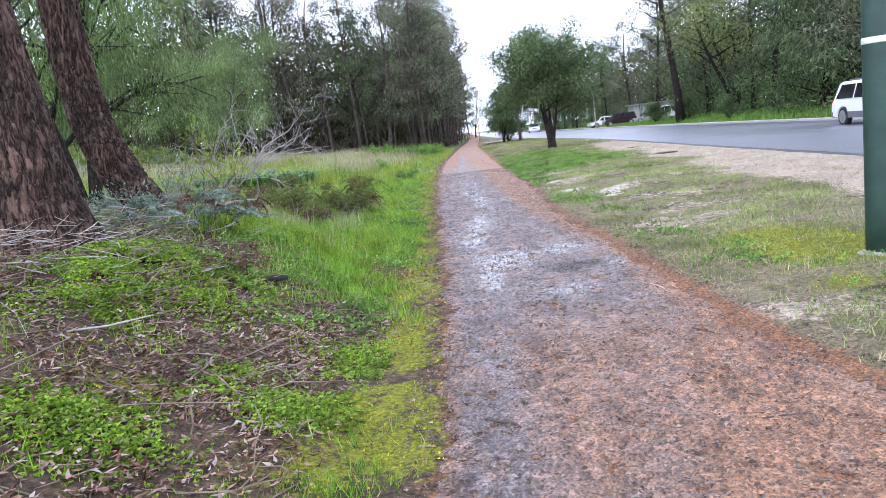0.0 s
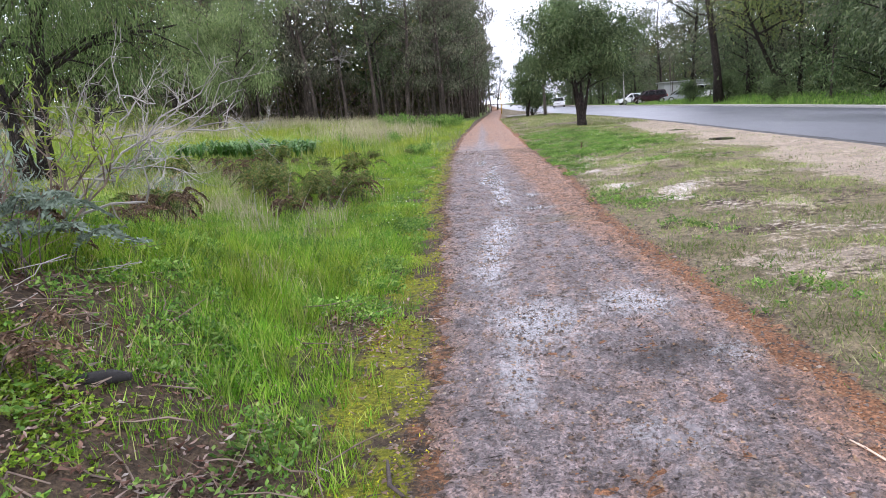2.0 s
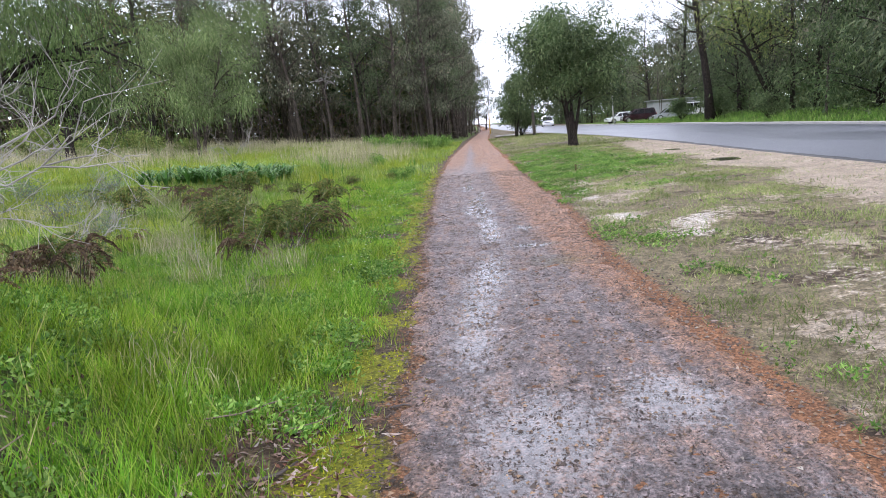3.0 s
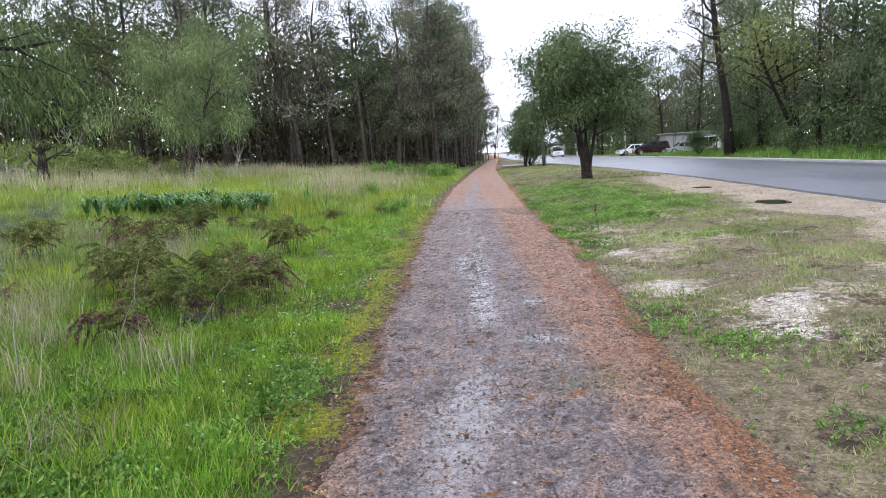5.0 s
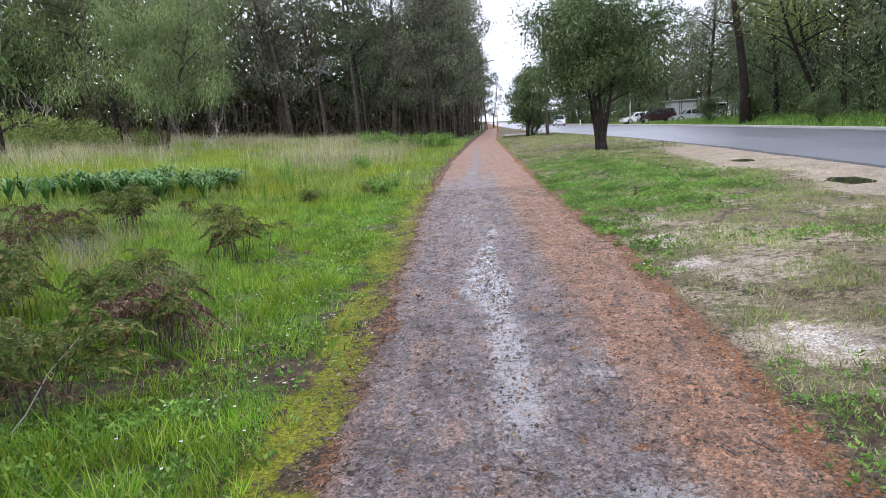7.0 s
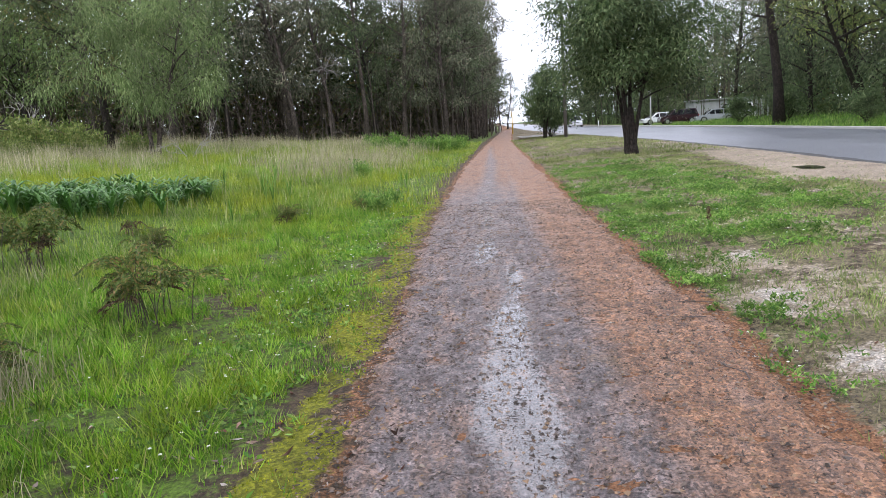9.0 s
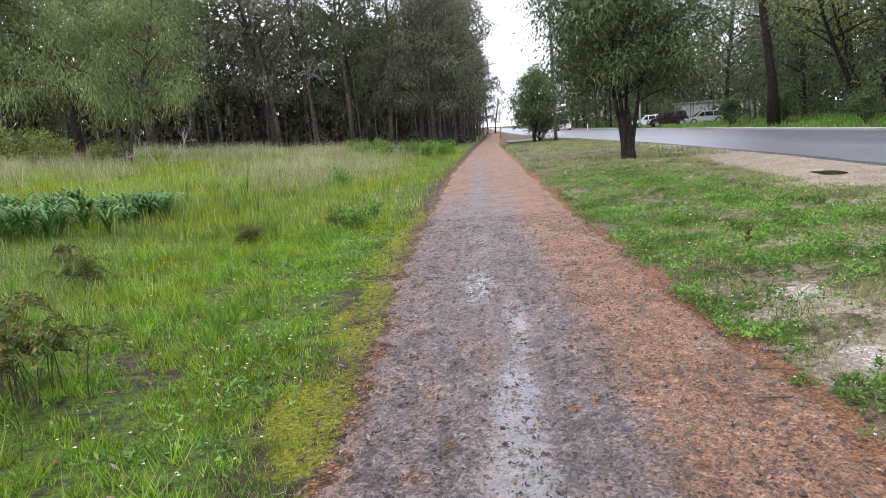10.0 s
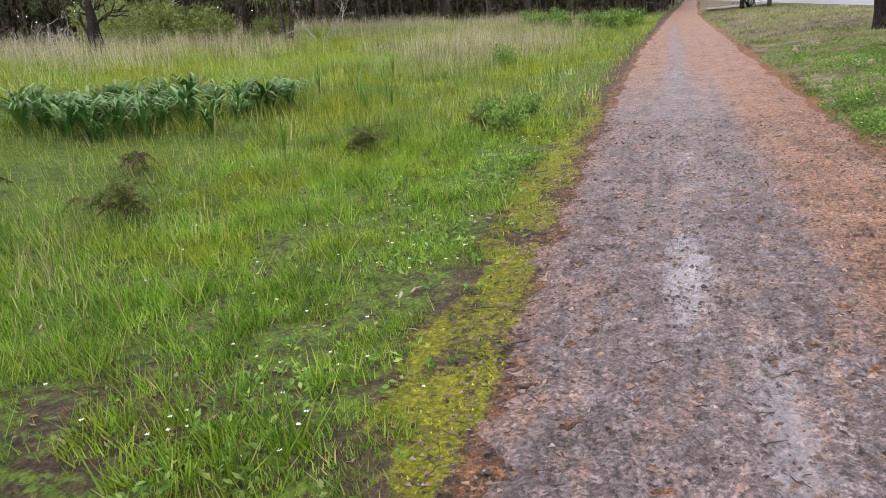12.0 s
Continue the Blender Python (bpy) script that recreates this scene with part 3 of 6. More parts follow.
path_me = mesh_from("path", np.stack([PX, PY, PZ], -1).reshape(-1, 3), np.stack([pi_, pi_ + nq, pi_ + nq + 1, pi_ + 1], -1), True)
qx, qy = PX.ravel(), PY.ravel()
red_w = 0.9 * ss(-0.3, 0.3, qx - red_edge(qy)) + (1 - ss(0.05, 0.28 + 0.02 * np.clip(qy - 12, 0, 20), qx - path_left(qy))) * 0.45 * ss(9, 22, qy)
red_w = np.maximum(red_w, 0.66 * ss(2.8, 0.6, np.abs(qy - 3.8)) * ss(-0.1, 0.4, qx))
red_w = np.maximum(red_w, ss(22, 36, qy) * (0.85 - 0.6 * np.exp(-((qx + 0.25) / 0.22) ** 2) - 0.4 * np.exp(-((qx - 0.5) / 0.16) ** 2)))
red_w = np.maximum(red_w, 0.5 * (1 - ss(0.08, 0.3, qx - path_left(qy))))
add_attr(path_me, "red", np.clip(red_w, 0, 1))
add_attr(path_me, "wet", np.clip(blob(qx, qy, WET), 0, 1.1) + 0.33 - 0.33 * np.clip(red_w, 0, 1))
add_attr(path_me, "dark", blob(qx, qy, [(1.15, 7.3, .35, .25, .9), (.85, 7.05, .25, .2, .6), (-.3, 7.7, .2, .3, .5)]))
add_attr(path_me, "mossy", blob(qx, qy, [(.9, 12.3, .5, .6, .8), (.9, 5.6, .6, .8, .5), (.6, 17.8, .2, .7, .5)]))
path_me.materials.append(M_PATH)
tagged(new("path", path_me), "wet reddish-grey gravel footpath with shallow puddles and ruts", "footpath", kind="structure")

# ---- road and driveway ----
ry = spaced((-400, -40, 30), (-40, 140, 3), (140, 600, 30))
prof = np.linspace(0, 1, 9)
rv = []
for y in ry:
    a, b = float(road_near(y)), float(road_far(y))
    rv += [(a, y, 0.02)] + [(a + (b - a) * u, y, 0.105 + 0.09 * (1 - (2 * u - 1) ** 2)) for u in prof] + [(b, y, 0.02)]
m_ = len(prof) + 2
ri = (np.arange(len(ry) - 1)[:, None] * m_ + np.arange(m_ - 1)[None, :]).ravel()
tagged(mesh_thing("road", np.array(rv), np.stack([ri, ri + 1, ri + m_ + 1, ri + m_], -1), M_ROAD), "damp grey asphalt road with a broken edge", "road", kind="structure")
# Broken asphalt lip; its near-black colour stands in for the drop's shadow.
M_EDGE = plain("shade_dark_asphalt_edge", (0.03, 0.028, 0.027), 0.5, vary=0.4, scale=6, bump=0.5)
ey = spaced((-20, 60, 0.2), (60, 110, 1.0))
ein = road_near(ey) + 0.10 + 0.16 * fbm(ey, ey * 0, 0.8, 58)
eout = road_near(ey) - 0.05 - 0.22 * fbm(ey, ey * 0 + 4, 0.7, 59)
ev = np.stack([np.stack([eout, ey, height(eout, ey) - 0.02], -1), np.stack([eout + 0.05, ey, height(eout, ey) + 0.02], -1), np.stack([ein, ey, 0 * ey + 0.118], -1), np.stack([ein + 0.02, ey, 0 * ey + 0.09], -1)], 1).reshape(-1, 3)
ei = (np.arange(len(ey) - 1)[:, None] * 4 + np.arange(3)[None, :]).ravel()
tagged(mesh_thing("road_edge", ev, np.stack([ei, ei + 1, ei + 5, ei + 4], -1), M_EDGE), "broken asphalt edge, darkened for the shadow at its drop", "road edge", kind="structure")
M_CONCRETE = plain("pale_concrete", (0.40, 0.385, 0.355), 0.8, vary=0.12, scale=2, bump=0.3)
bm = bmesh.new()
prev = None
for k_, (x0, x1, y) in enumerate([(2.2, 6.6, 72), (2.0, 6.4, 74), (1.9, 6.2, 78)]):
    row = [bm.verts.new((x0, y, 0.17)), bm.verts.new((x1, y, 0.21))]
    if prev:
        bm.faces.new((prev[0], prev[1], row[1], row[0]))
    prev = row
bmesh.ops.solidify(bm, geom=bm.faces[:], thickness=0.12)
tagged(part("driveway", bm, M_CONCRETE), "pale concrete driveway crossing to the road", "driveway", kind="structure")
# far kerb of the road: one long low strip
kv = []
for y in ry:
    b = float(road_far(y))
    kv += [(b, y, 0.02), (b, y, 0.20), (b + 0.18, y, 0.22), (b + 0.3, y, 0.02)]
ki = (np.arange(len(ry) - 1)[:, None] * 4 + np.arange(3)[None, :]).ravel()
tagged(mesh_thing("kerb", np.array(kv), np.stack([ki, ki + 1, ki + 5, ki + 4], -1), M_CONCRETE), "low pale concrete kerb along the road", "kerb", kind="structure")


# ---- trees ----
def unit(v):
    return v / (np.linalg.norm(v) + 1e-9)


def grow_tree(seed, tall, girth, limbs, first, reach, rise, clump, per_clump, leaf, droop, wood, foliage, lean=(0, 0), stems=1, split=0.0, subs=3, twist=0.06, crown_gap=0.0, taper=0.75, shape="round", light_wood=False):
    """A tree mesh pair: the wood as tapered tubes, and the crown as many small leaves round the twigs."""
    r = np.random.default_rng(seed)
    woods, crown = Soup(), Soup()
    P, D = [], []
    for s in range(stems):
        az0 = 2 * np.pi * s / max(stems, 1) + r.uniform(0, 1)
        n = 9
        t = np.linspace(0, 1, n)
        out = split * tall * t ** 1.2
        bend = r.normal(0, twist * tall, 2)
        base = np.array([math.cos(az0), math.sin(az0), 0]) * girth * 0.8 * (stems > 1)
        h = tall * (1 if s == 0 else r.uniform(0.75, 0.95))
        pts = np.stack([base[0] + out * math.cos(az0) + lean[0] * t + bend[0] * np.sin(t * 3) * t, base[1] + out * math.sin(az0) + lean[1] * t + bend[1] * np.sin(t * 2.6) * t, t * h - 0.25 * (t == 0)], -1)
        rad = girth * (1 - taper * t) * np.where(t < 0.06, 1.35, 1.0) * (0.85 if stems > 1 else 1)
        rad[-1] = girth * 0.06
        woods.tube(pts, rad, 9, 0.05, r)
        for k in range(limbs):
            f = first + (1 - first) * ((k + r.uniform(0.1, 0.9)) / limbs)
            i = min(int(f * (n - 1)), n - 2)
            o = pts[i] + (pts[i + 1] - pts[i]) * (f * (n - 1) - i)
            az = k * 2.4 + r.uniform(-0.6, 0.6)
            g = (f - first) / (1 - first)
            prof = {"round": math.sqrt(max(0.05, 1 - (g * 1.05 - 0.35) ** 2 * 1.4)), "tall": 0.45 + 0.75 * math.sin(math.pi * min(1, 0.15 + g * 0.85)), "flat": 0.55 + 0.6 * (1 - abs(g - 0.55))}[shape]
            L = reach * prof * r.uniform(0.65, 1.15)
            e = rise * r.uniform(0.6, 1.3)
            d0 = unit(np.array([math.cos(az), math.sin(az), e]))
            bendv = np.array([0, 0, -droop * 0.35])
            tt = np.linspace(0, 1, 5)
            lp = o + d0 * (L * tt)[:, None] + bendv * (L * tt ** 2)[:, None] + r.normal(0, 0.035 * L, (5, 3)) * tt[:, None]
            lr = max(0.012, girth * 0.42 * (1 - 0.75 * f) * (L / reach)) * (1 - 0.85 * tt) + 0.008
            woods.tube(lp[[0, 2, 4]] if light_wood else lp, lr[[0, 2, 4]] if light_wood else lr, 4 if light_wood else 5, 0.0, r, False)
            for q in range(subs):
                u = r.uniform(0.35, 1.0)
                j = min(int(u * 4), 3)
                so = lp[j] + (lp[j + 1] - lp[j]) * (u * 4 - j)
                sd = unit(d0 + r.normal(0, 0.55, 3) + np.array([0, 0, 0.15]))
                SL = L * r.uniform(0.25, 0.5)
                sp = so + sd * (SL * np.linspace(0, 1, 3))[:, None] + np.array([0, 0, -droop * 0.5]) * (SL * np.linspace(0, 1, 3) ** 2)[:, None]
                woods.tube(sp[::2], [lr[j] * 0.5 + 0.005, 0.004], 3, 0.0, r, False)
                if r.uniform() < crown_gap:
                    continue
                for u2 in (0.45, 1.0):
                    c = so + (sp[-1] - so) * u2
                    m = int(per_clump * r.uniform(0.6, 1.4))
                    off = r.normal(0, clump, (m, 3)) * np.array([1, 1, 0.8])
                    off[:, 2] -= droop * np.abs(r.normal(0, clump * 0.9, m))
                    P.append(c + off)
                    D.append(off / clump * 0.5 + r.normal(0, 0.55, (m, 3)) + np.array([0, 0, -droop * 1.6]))
    P, D = np.concatenate(P), np.concatenate(D)
    crown.leaves(P, D, leaf[0] * r.uniform(0.6, 1.4, len(P)), leaf[1] * r.uniform(0.7, 1.3, len(P)), r)
    return woods, crown, wood, foliage


def tree(made, m, label, category="tree", group="", name="tree"):
    woods, crown, wood, foliage = made
    top = empty(name, m, label, category, group)
    woods.thing("trunk", wood, top, smooth=True)
    tagged(crown.thing("crown", foliage, top), kind="stuff")
    return top


def stand(x, y, turn=0.0, size=1.0, sink=0.05):
    return Matrix.Translation((x, y, float(height(x, y)) - sink)) @ Matrix.Rotation(turn, 4, "Z") @ Matrix.Scale(size, 4)


def put_copies(first, spots, r, lo=0.85, hi=1.15):
    for x, y in spots:
        s = r.uniform(lo, hi)
        m = Matrix.Translation((x, y, float(height(x, y)) - 0.05)) @ Matrix.Rotation(r.uniform(0, 6.28), 4, "Z")
        ob = copy_thing(first, m)
        ob.scale = (s * r.uniform(0.92, 1.08), s * r.uniform(0.92, 1.08), s)


def along(points, gap, r, spread):
    """Spots along a line, with a wander to each side."""
    pts = np.array(points, float)
    seg = np.linalg.norm(np.diff(pts, axis=0), axis=1)
    run = np.concatenate([[0], np.cumsum(seg)])
    at = np.arange(gap * 0.5, run[-1], gap) + r.uniform(-gap * 0.35, gap * 0.35, len(np.arange(gap * 0.5, run[-1], gap)))
    return [(np.interp(a, run, pts[:, 0]) + r.normal(0, spread), np.interp(a, run, pts[:, 1]) + r.normal(0, spread)) for a in at]


r1 = np.random.default_rng(11)
LEFT_EDGE = [(-52, 50), (-38, 58), (-26, 64), (-16, 72), (-8, 77), (-3.6, 82), (-3.0, 100), (-3.0, 125), (-2.6, 160)]
she_oaks = [
    tree(grow_tree(101, 17, 0.21, 30, 0.20, 3.1, 0.8, 0.42, 48, (0.27, 0.085), 0.45, M_BARK_GREY, M_CASUARINA, shape="tall", crown_gap=0.22, light_wood=True), stand(-16.2, 71, 1, 1), "tall grey-green she-oak at the edge of the woods", group="woods beside the meadow", name="she_oak"),
    tree(grow_tree(102, 15, 0.18, 30, 0.16, 2.8, 0.9, 0.40, 48, (0.26, 0.085), 0.4, M_BARK_DARK, M_CASUARINA_2, shape="tall", crown_gap=0.22, light_wood=True), stand(-10.5, 76, 2, 1), "tall olive she-oak with a dark trunk", group="woods beside the meadow", name="she_oak"),
    tree(grow_tree(103, 19, 0.25, 34, 0.12, 3.5, 0.8, 0.44, 48, (0.28, 0.088), 0.5, M_BARK_GREY, M_CASUARINA, shape="tall", crown_gap=0.22, light_wood=True), stand(-5.6, 81, 0, 1), "tall shaggy she-oak with peeling bark beside the path", group="woods beside the meadow", name="she_oak"),
    tree(grow_tree(104, 18, 0.22, 24, 0.38, 3.4, 0.8, 0.42, 54, (0.26, 0.08), 0.3, M_BARK_GREY, M_CASUARINA_2, shape="round", crown_gap=0.22, light_wood=True), stand(-24, 66, 0, 1), "tall eucalypt with a bare grey trunk and open crown", group="woods beside the meadow", name="eucalypt"),
]
rows_left = along(LEFT_EDGE, 3.6, r1, 0.7)
rows_left += along([(x - 3.2, y + 4.5) for x, y in LEFT_EDGE], 5.6, r1, 1.1)
for k, spot in enumerate(rows_left):
    put_copies(she_oaks[(k * 7 + k // 3) % 4], [spot], r1, 0.85, 1.15)

# the far end, where the woods close behind the path
r_end = np.random.default_rng(12)
for k, spot in enumerate([(-1.9, 118), (-1.6, 130), (-1.0, 138), (-0.4, 147), (1.0, 157), (2.6, 168), (-2.5, 160)]):
    put_copies(she_oaks[(0, 2, 1)[k % 3]], [spot], r_end, 0.6, 0.85)

# the right-hand woods, across the road
RIGHT_EDGE = [(21, 18), (22, 35), (23, 50), (24, 62), (23.5, 75), (27, 95), (27, 118), (20.5, 140), (18, 175)]
forest_right = [
    tree(grow_tree(111, 14, 0.18, 30, 0.08, 3.9, 0.65, 0.46, 60, (0.25, 0.082), 0.5, M_BARK_DARK, M_CASUARINA_2, shape="round", crown_gap=0.22, light_wood=True), stand(23, 68, 0, 1), "broad olive-green tree across the road", group="woods across the road"),
    tree(grow_tree(112, 17, 0.2, 32, 0.12, 3.8, 0.75, 0.44, 56, (0.26, 0.08), 0.4, M_BARK_DARK, M_CASUARINA, shape="tall", crown_gap=0.22, light_wood=True), stand(21.5, 80, 0, 1), "tall dark grey-green tree across the road", group="woods across the road"),
    tree(grow_tree(113, 12, 0.16, 28, 0.06, 3.9, 0.6, 0.48, 62, (0.24, 0.082), 0.6, M_BARK_DARK, M_TREE_GREEN, shape="round", crown_gap=0.22, light_wood=True), stand(22.5, 45, 0, 1), "dense deep-green tree across the road", group="woods across the road"),
]
spots = along(RIGHT_EDGE, 5.4, r1, 0.8) + along([(x + 6, y + 4) for x, y in RIGHT_EDGE], 11, r1, 1.4)
for k, spot in enumerate(spots):
    if 84 < spot[1] < 114 and spot[0] < 30:
        continue
    put_copies(forest_right[(k * 5 + k // 4) % 3], [spot], r1, 0.85, 1.2)
tree(grow_tree(115, 19, 0.34, 22, 0.3, 2.6, 0.6, 0.5, 30, (0.36, 0.07), 0.2, M_BARK_DARK, M_CASUARINA, shape="tall", crown_gap=0.2), stand(18.7, 62.5, 0, 1), "tall tree with a thick black trunk beside the road")
tree(grow_tree(116, 8.5, 0.24, 14, 0.45, 3.0, 0.7, 0.5, 34, (0.22, 0.06), 0.3, M_BARK_DARK, M_SHRUB, lean=(-4.2, -0.6), stems=2, split=0.05, shape="round", crown_gap=0.2), stand(22.3, 58.4, 0.4, 1), "leaning dark-trunked tree in the roadside grass")

# the round tree on the verge
made = grow_tree(120, 5.6, 0.095, 13, 0.36, 2.35, 0.75, 0.34, 95, (0.15, 0.045), 0.3, M_BARK_DARK, M_TREE_GREEN, stems=4, split=0.15, subs=5, shape="round", twist=0.03)
made[0].tube([(0, 0, -0.2), (0.02, 0, 0.1), (0, 0.03, 0.6), (-0.03, 0.02, 1.1), (-0.05, 0, 1.6)], [0.33, 0.25, 0.19, 0.19, 0.14], 14, 0.06)
tree(made, stand(4.66, 38.9, 0.6, 1.04), "round-crowned dark green tree with a black forked trunk on the verge")

# peppermint trees of the meadow
tree(grow_tree(130, 9.5, 0.21, 20, 0.24, 4.3, 1.0, 0.5, 90, (0.17, 0.028), 1.0, M_BARK_DARK, M_PEPPER, stems=2, split=0.07, subs=6, shape="round"), stand(-10.3, 18.8, 0.3, 1), "drooping peppermint tree with twin dark trunks")
tree(grow_tree(131, 8.1, 0.13, 18, 0.26, 3.5, 0.8, 0.36, 100, (0.24, 0.034), 0.75, M_BARK_GREY, M_WEEPING, lean=(1.2, 0), stems=2, split=0.12, subs=4, shape="round"), stand(-16.3, 46.5, 0, 1), "weeping pale green peppermint tree in the meadow")
tree(grow_tree(132, 11.5, 0.24, 24, 0.16, 3.4, 0.5, 0.5, 40, (0.3, 0.07), 0.3, M_BARK_DARK, M_DARKPINE, subs=4, shape="round"), stand(-21.2, 51.5, 0, 1), "dark dense tree with rusty new leaves")
tree(grow_tree(133, 9.0, 0.2, 16, 0.35, 4.0, 0.8, 0.45, 36, (0.28, 0.05), 0.5, M_BARK_DARK, M_PEPPER, lean=(-3, 0), stems=3, split=0.16, subs=4, shape="flat"), stand(-30.5, 60, 0, 1), "spreading tree with leaning black limbs")


def bark_trunk(points, radii, seed, rows=250, cols=116, plate=(0.075, 0.2), depth=0.022):
    """A thick trunk whose bark stands out in plates with cracks between them."""
    r = np.random.default_rng(seed)
    p, rad = np.array(points, float), np.array(radii, float)
    u = (len(p) - 1) * np.linspace(0, 1, rows) ** 1.5
    i = np.clip(u.astype(int), 0, len(p) - 2)
    f = u - i
    # a smooth line through the points
    pm, pp = p[np.clip(i - 1, 0, len(p) - 1)], p[np.clip(i + 2, 0, len(p) - 1)]
    f3 = f[:, None]
    c = 0.5 * (2 * p[i] + (p[i + 1] - pm) * f3 + (2 * pm - 5 * p[i] + 4 * p[i + 1] - pp) * f3 ** 2 + (3 * p[i] - pm - 3 * p[i + 1] + pp) * f3 ** 3)
    rr = rad[i] * (1 - f) + rad[i + 1] * f
    d = np.gradient(c, axis=0)
    d /= np.linalg.norm(d, axis=1)[:, None]
    s = np.concatenate([[0], np.cumsum(np.linalg.norm(np.diff(c, axis=0), axis=1))])
    a = np.linspace(0, 2 * np.pi, cols, endpoint=False)
    uax = np.cross(d, [0, 1, 0])
    uax /= np.linalg.norm(uax, axis=1)[:, None]
    vax = np.cross(d, uax)
    mean = rad.mean()
    A, S = np.meshgrid(a * mean, s)
    A2 = A + 0.05 * (fbm(A, S, 0.25, seed) - 0.5)
    S2 = S + 0.12 * (fbm(A, S, 0.3, seed + 5) - 0.5)
    n = int(2 * np.pi * mean * s[-1] / (plate[0] * plate[1]))
    cx, cy = r.uniform(0, 2 * np.pi * mean, n), r.uniform(0, s[-1], n)
    best = np.full(A.shape, 9.0)
    second = np.full(A.shape, 9.0)
    wide = 2 * np.pi * mean
    for x, y in zip(cx, cy):
        dx = np.abs(A2 - x)
        dx = np.minimum(dx, wide - dx)
        q = np.hypot(dx / plate[0], (S2 - y) / plate[1])
        second = np.minimum(second, np.maximum(best, q))
        best = np.minimum(best, q)
    crack = ss(0.0, 0.28, second - best)
    lump = 0.06 * (fbm(A, S, 0.5, seed + 9) - 0.5) + 0.014 * (fbm(A, S, 0.04, seed + 11) - 0.5)
    R = rr[:, None] * (1 + lump * 1.3) + depth * (crack - 0.6)
    ring = c[:, None, :] + R[..., None] * (np.cos(a)[None, :, None] * uax[:, None, :] + np.sin(a)[None, :, None] * vax[:, None, :])
    i0 = np.arange(rows - 1)[:, None] * cols
    j, k = np.arange(cols)[None, :], (np.arange(cols)[None, :] + 1) % cols
    soup = Soup()
    soup.add(ring.reshape(-1, 3), None, np.stack([i0 + j, i0 + k, i0 + cols + k, i0 + cols + j], -1).reshape(-1, 4))
    return soup


def big_tree(at, points, radii, seed, label, crown_at, plate):
    top = empty("tree", Matrix.Translation(at), label, "tree")
    bark_trunk(points, radii, seed, plate=plate).thing("trunk", M_BARK_A, top, smooth=True)
    woods, crown, _, _ = grow_tree(seed + 1, 4.6, radii[-1] * 0.9, 16, 0.2, 3.6, 0.7, 0.4, 40, (0.2, 0.03), 0.9, M_BARK_A, M_PEPPER, stems=2, split=0.2, subs=4)
    for soup_, nm, mt in ((woods, "limbs", M_BARK_A), (crown, "crown", M_PEPPER)):
        ob = soup_.thing(nm, mt, top, smooth=nm == "limbs")
        ob.matrix_basis = Matrix.Translation(crown_at)
        if nm == "crown":
            tagged(ob, kind="stuff")


big_tree((-3.6, 5.7, 0.0), [(0.10, 0, 0.45), (0.06, 0, 0.85), (-0.02, 0, 1.25), (-0.13, 0.0, 1.9), (-0.29, 0.05, 2.9), (-0.6, 0.1, 4.6), (-0.9, 0.2, 6.5)], [0.60, 0.47, 0.40, 0.37, 0.36, 0.31, 0.26], 301, "thick tree trunk with deeply cracked brown bark", (-0.9, 0.2, 6.2), (0.07, 0.19))
big_tree((-3.85, 8.0, 0.0), [(0.36, 0.0, 0.6), (0.16, 0, 1.0), (-0.05, 0, 1.4), (-0.27, 0.02, 1.85), (-0.39, 0.05, 2.3), (-0.46, 0.05, 3.0), (-0.52, 0.1, 4.4), (-0.7, 0.1, 6.6)], [0.30, 0.25, 0.225, 0.22, 0.22, 0.205, 0.19, 0.16], 303, "curved tree trunk with scaly brown bark scorched at its foot", (-0.7, 0.1, 6.3), (0.05, 0.09))


# ---- undergrowth and far woods ----
def band(points, n, r, spread, z0, z1, seed_shift=0.0):
    pts = np.array(points, float)
    run = np.concatenate([[0], np.cumsum(np.linalg.norm(np.diff(pts, axis=0), axis=1))])
    a = r.uniform(0, run[-1], n)
    x = np.interp(a, run, pts[:, 0]) + r.normal(0, spread, n)
    y = np.interp(a, run, pts[:, 1]) + r.normal(0, spread, n)
    z = z0 + (z1 - z0) * r.uniform(0, 1, n) ** 1.3
    return np.stack([x, y, height(x, y) + z], -1)


r2 = np.random.default_rng(21)
soup = Soup()
P = band([(x - 8, y + 9) for x, y in [(-75, 44)] + LEFT_EDGE], 16000, r2, 1.5, 0, 5.0)
soup.leaves(P, r2.normal(0, 0.6, P.shape), r2.uniform(0.5, 1.3, len(P)), r2.uniform(0.25, 0.6, len(P)), r2)
P = band([(x - 2.5, y + 3.5) for x, y in LEFT_EDGE], 26000, r2, 2.2, 0, 4.4)
soup.leaves(P, r2.normal(0, 0.5, P.shape) + [0, 0, 0.5], r2.uniform(0.3, 1.1, len(P)), r2.uniform(0.03, 0.09, len(P)), r2)
tagged(soup.thing("undergrowth", M_BRUSH), "dry brown twiggy undergrowth below the she-oaks", "undergrowth", kind="stuff")
def masses(points, n, r, spread, top, open_from, seed):
    """Foliage that closes low down and opens into ragged gaps above."""
    P = band(points, n, r, spread, 0, top)
    up = P[:, 2] - height(P[:, 0], P[:, 1])
    across = P[:, 0] - 0.8 * P[:, 1]
    return P[fbm(across, up * 1.3, 3.4, seed, 3) > 0.30 + 0.27 * ss(open_from, top, up)]


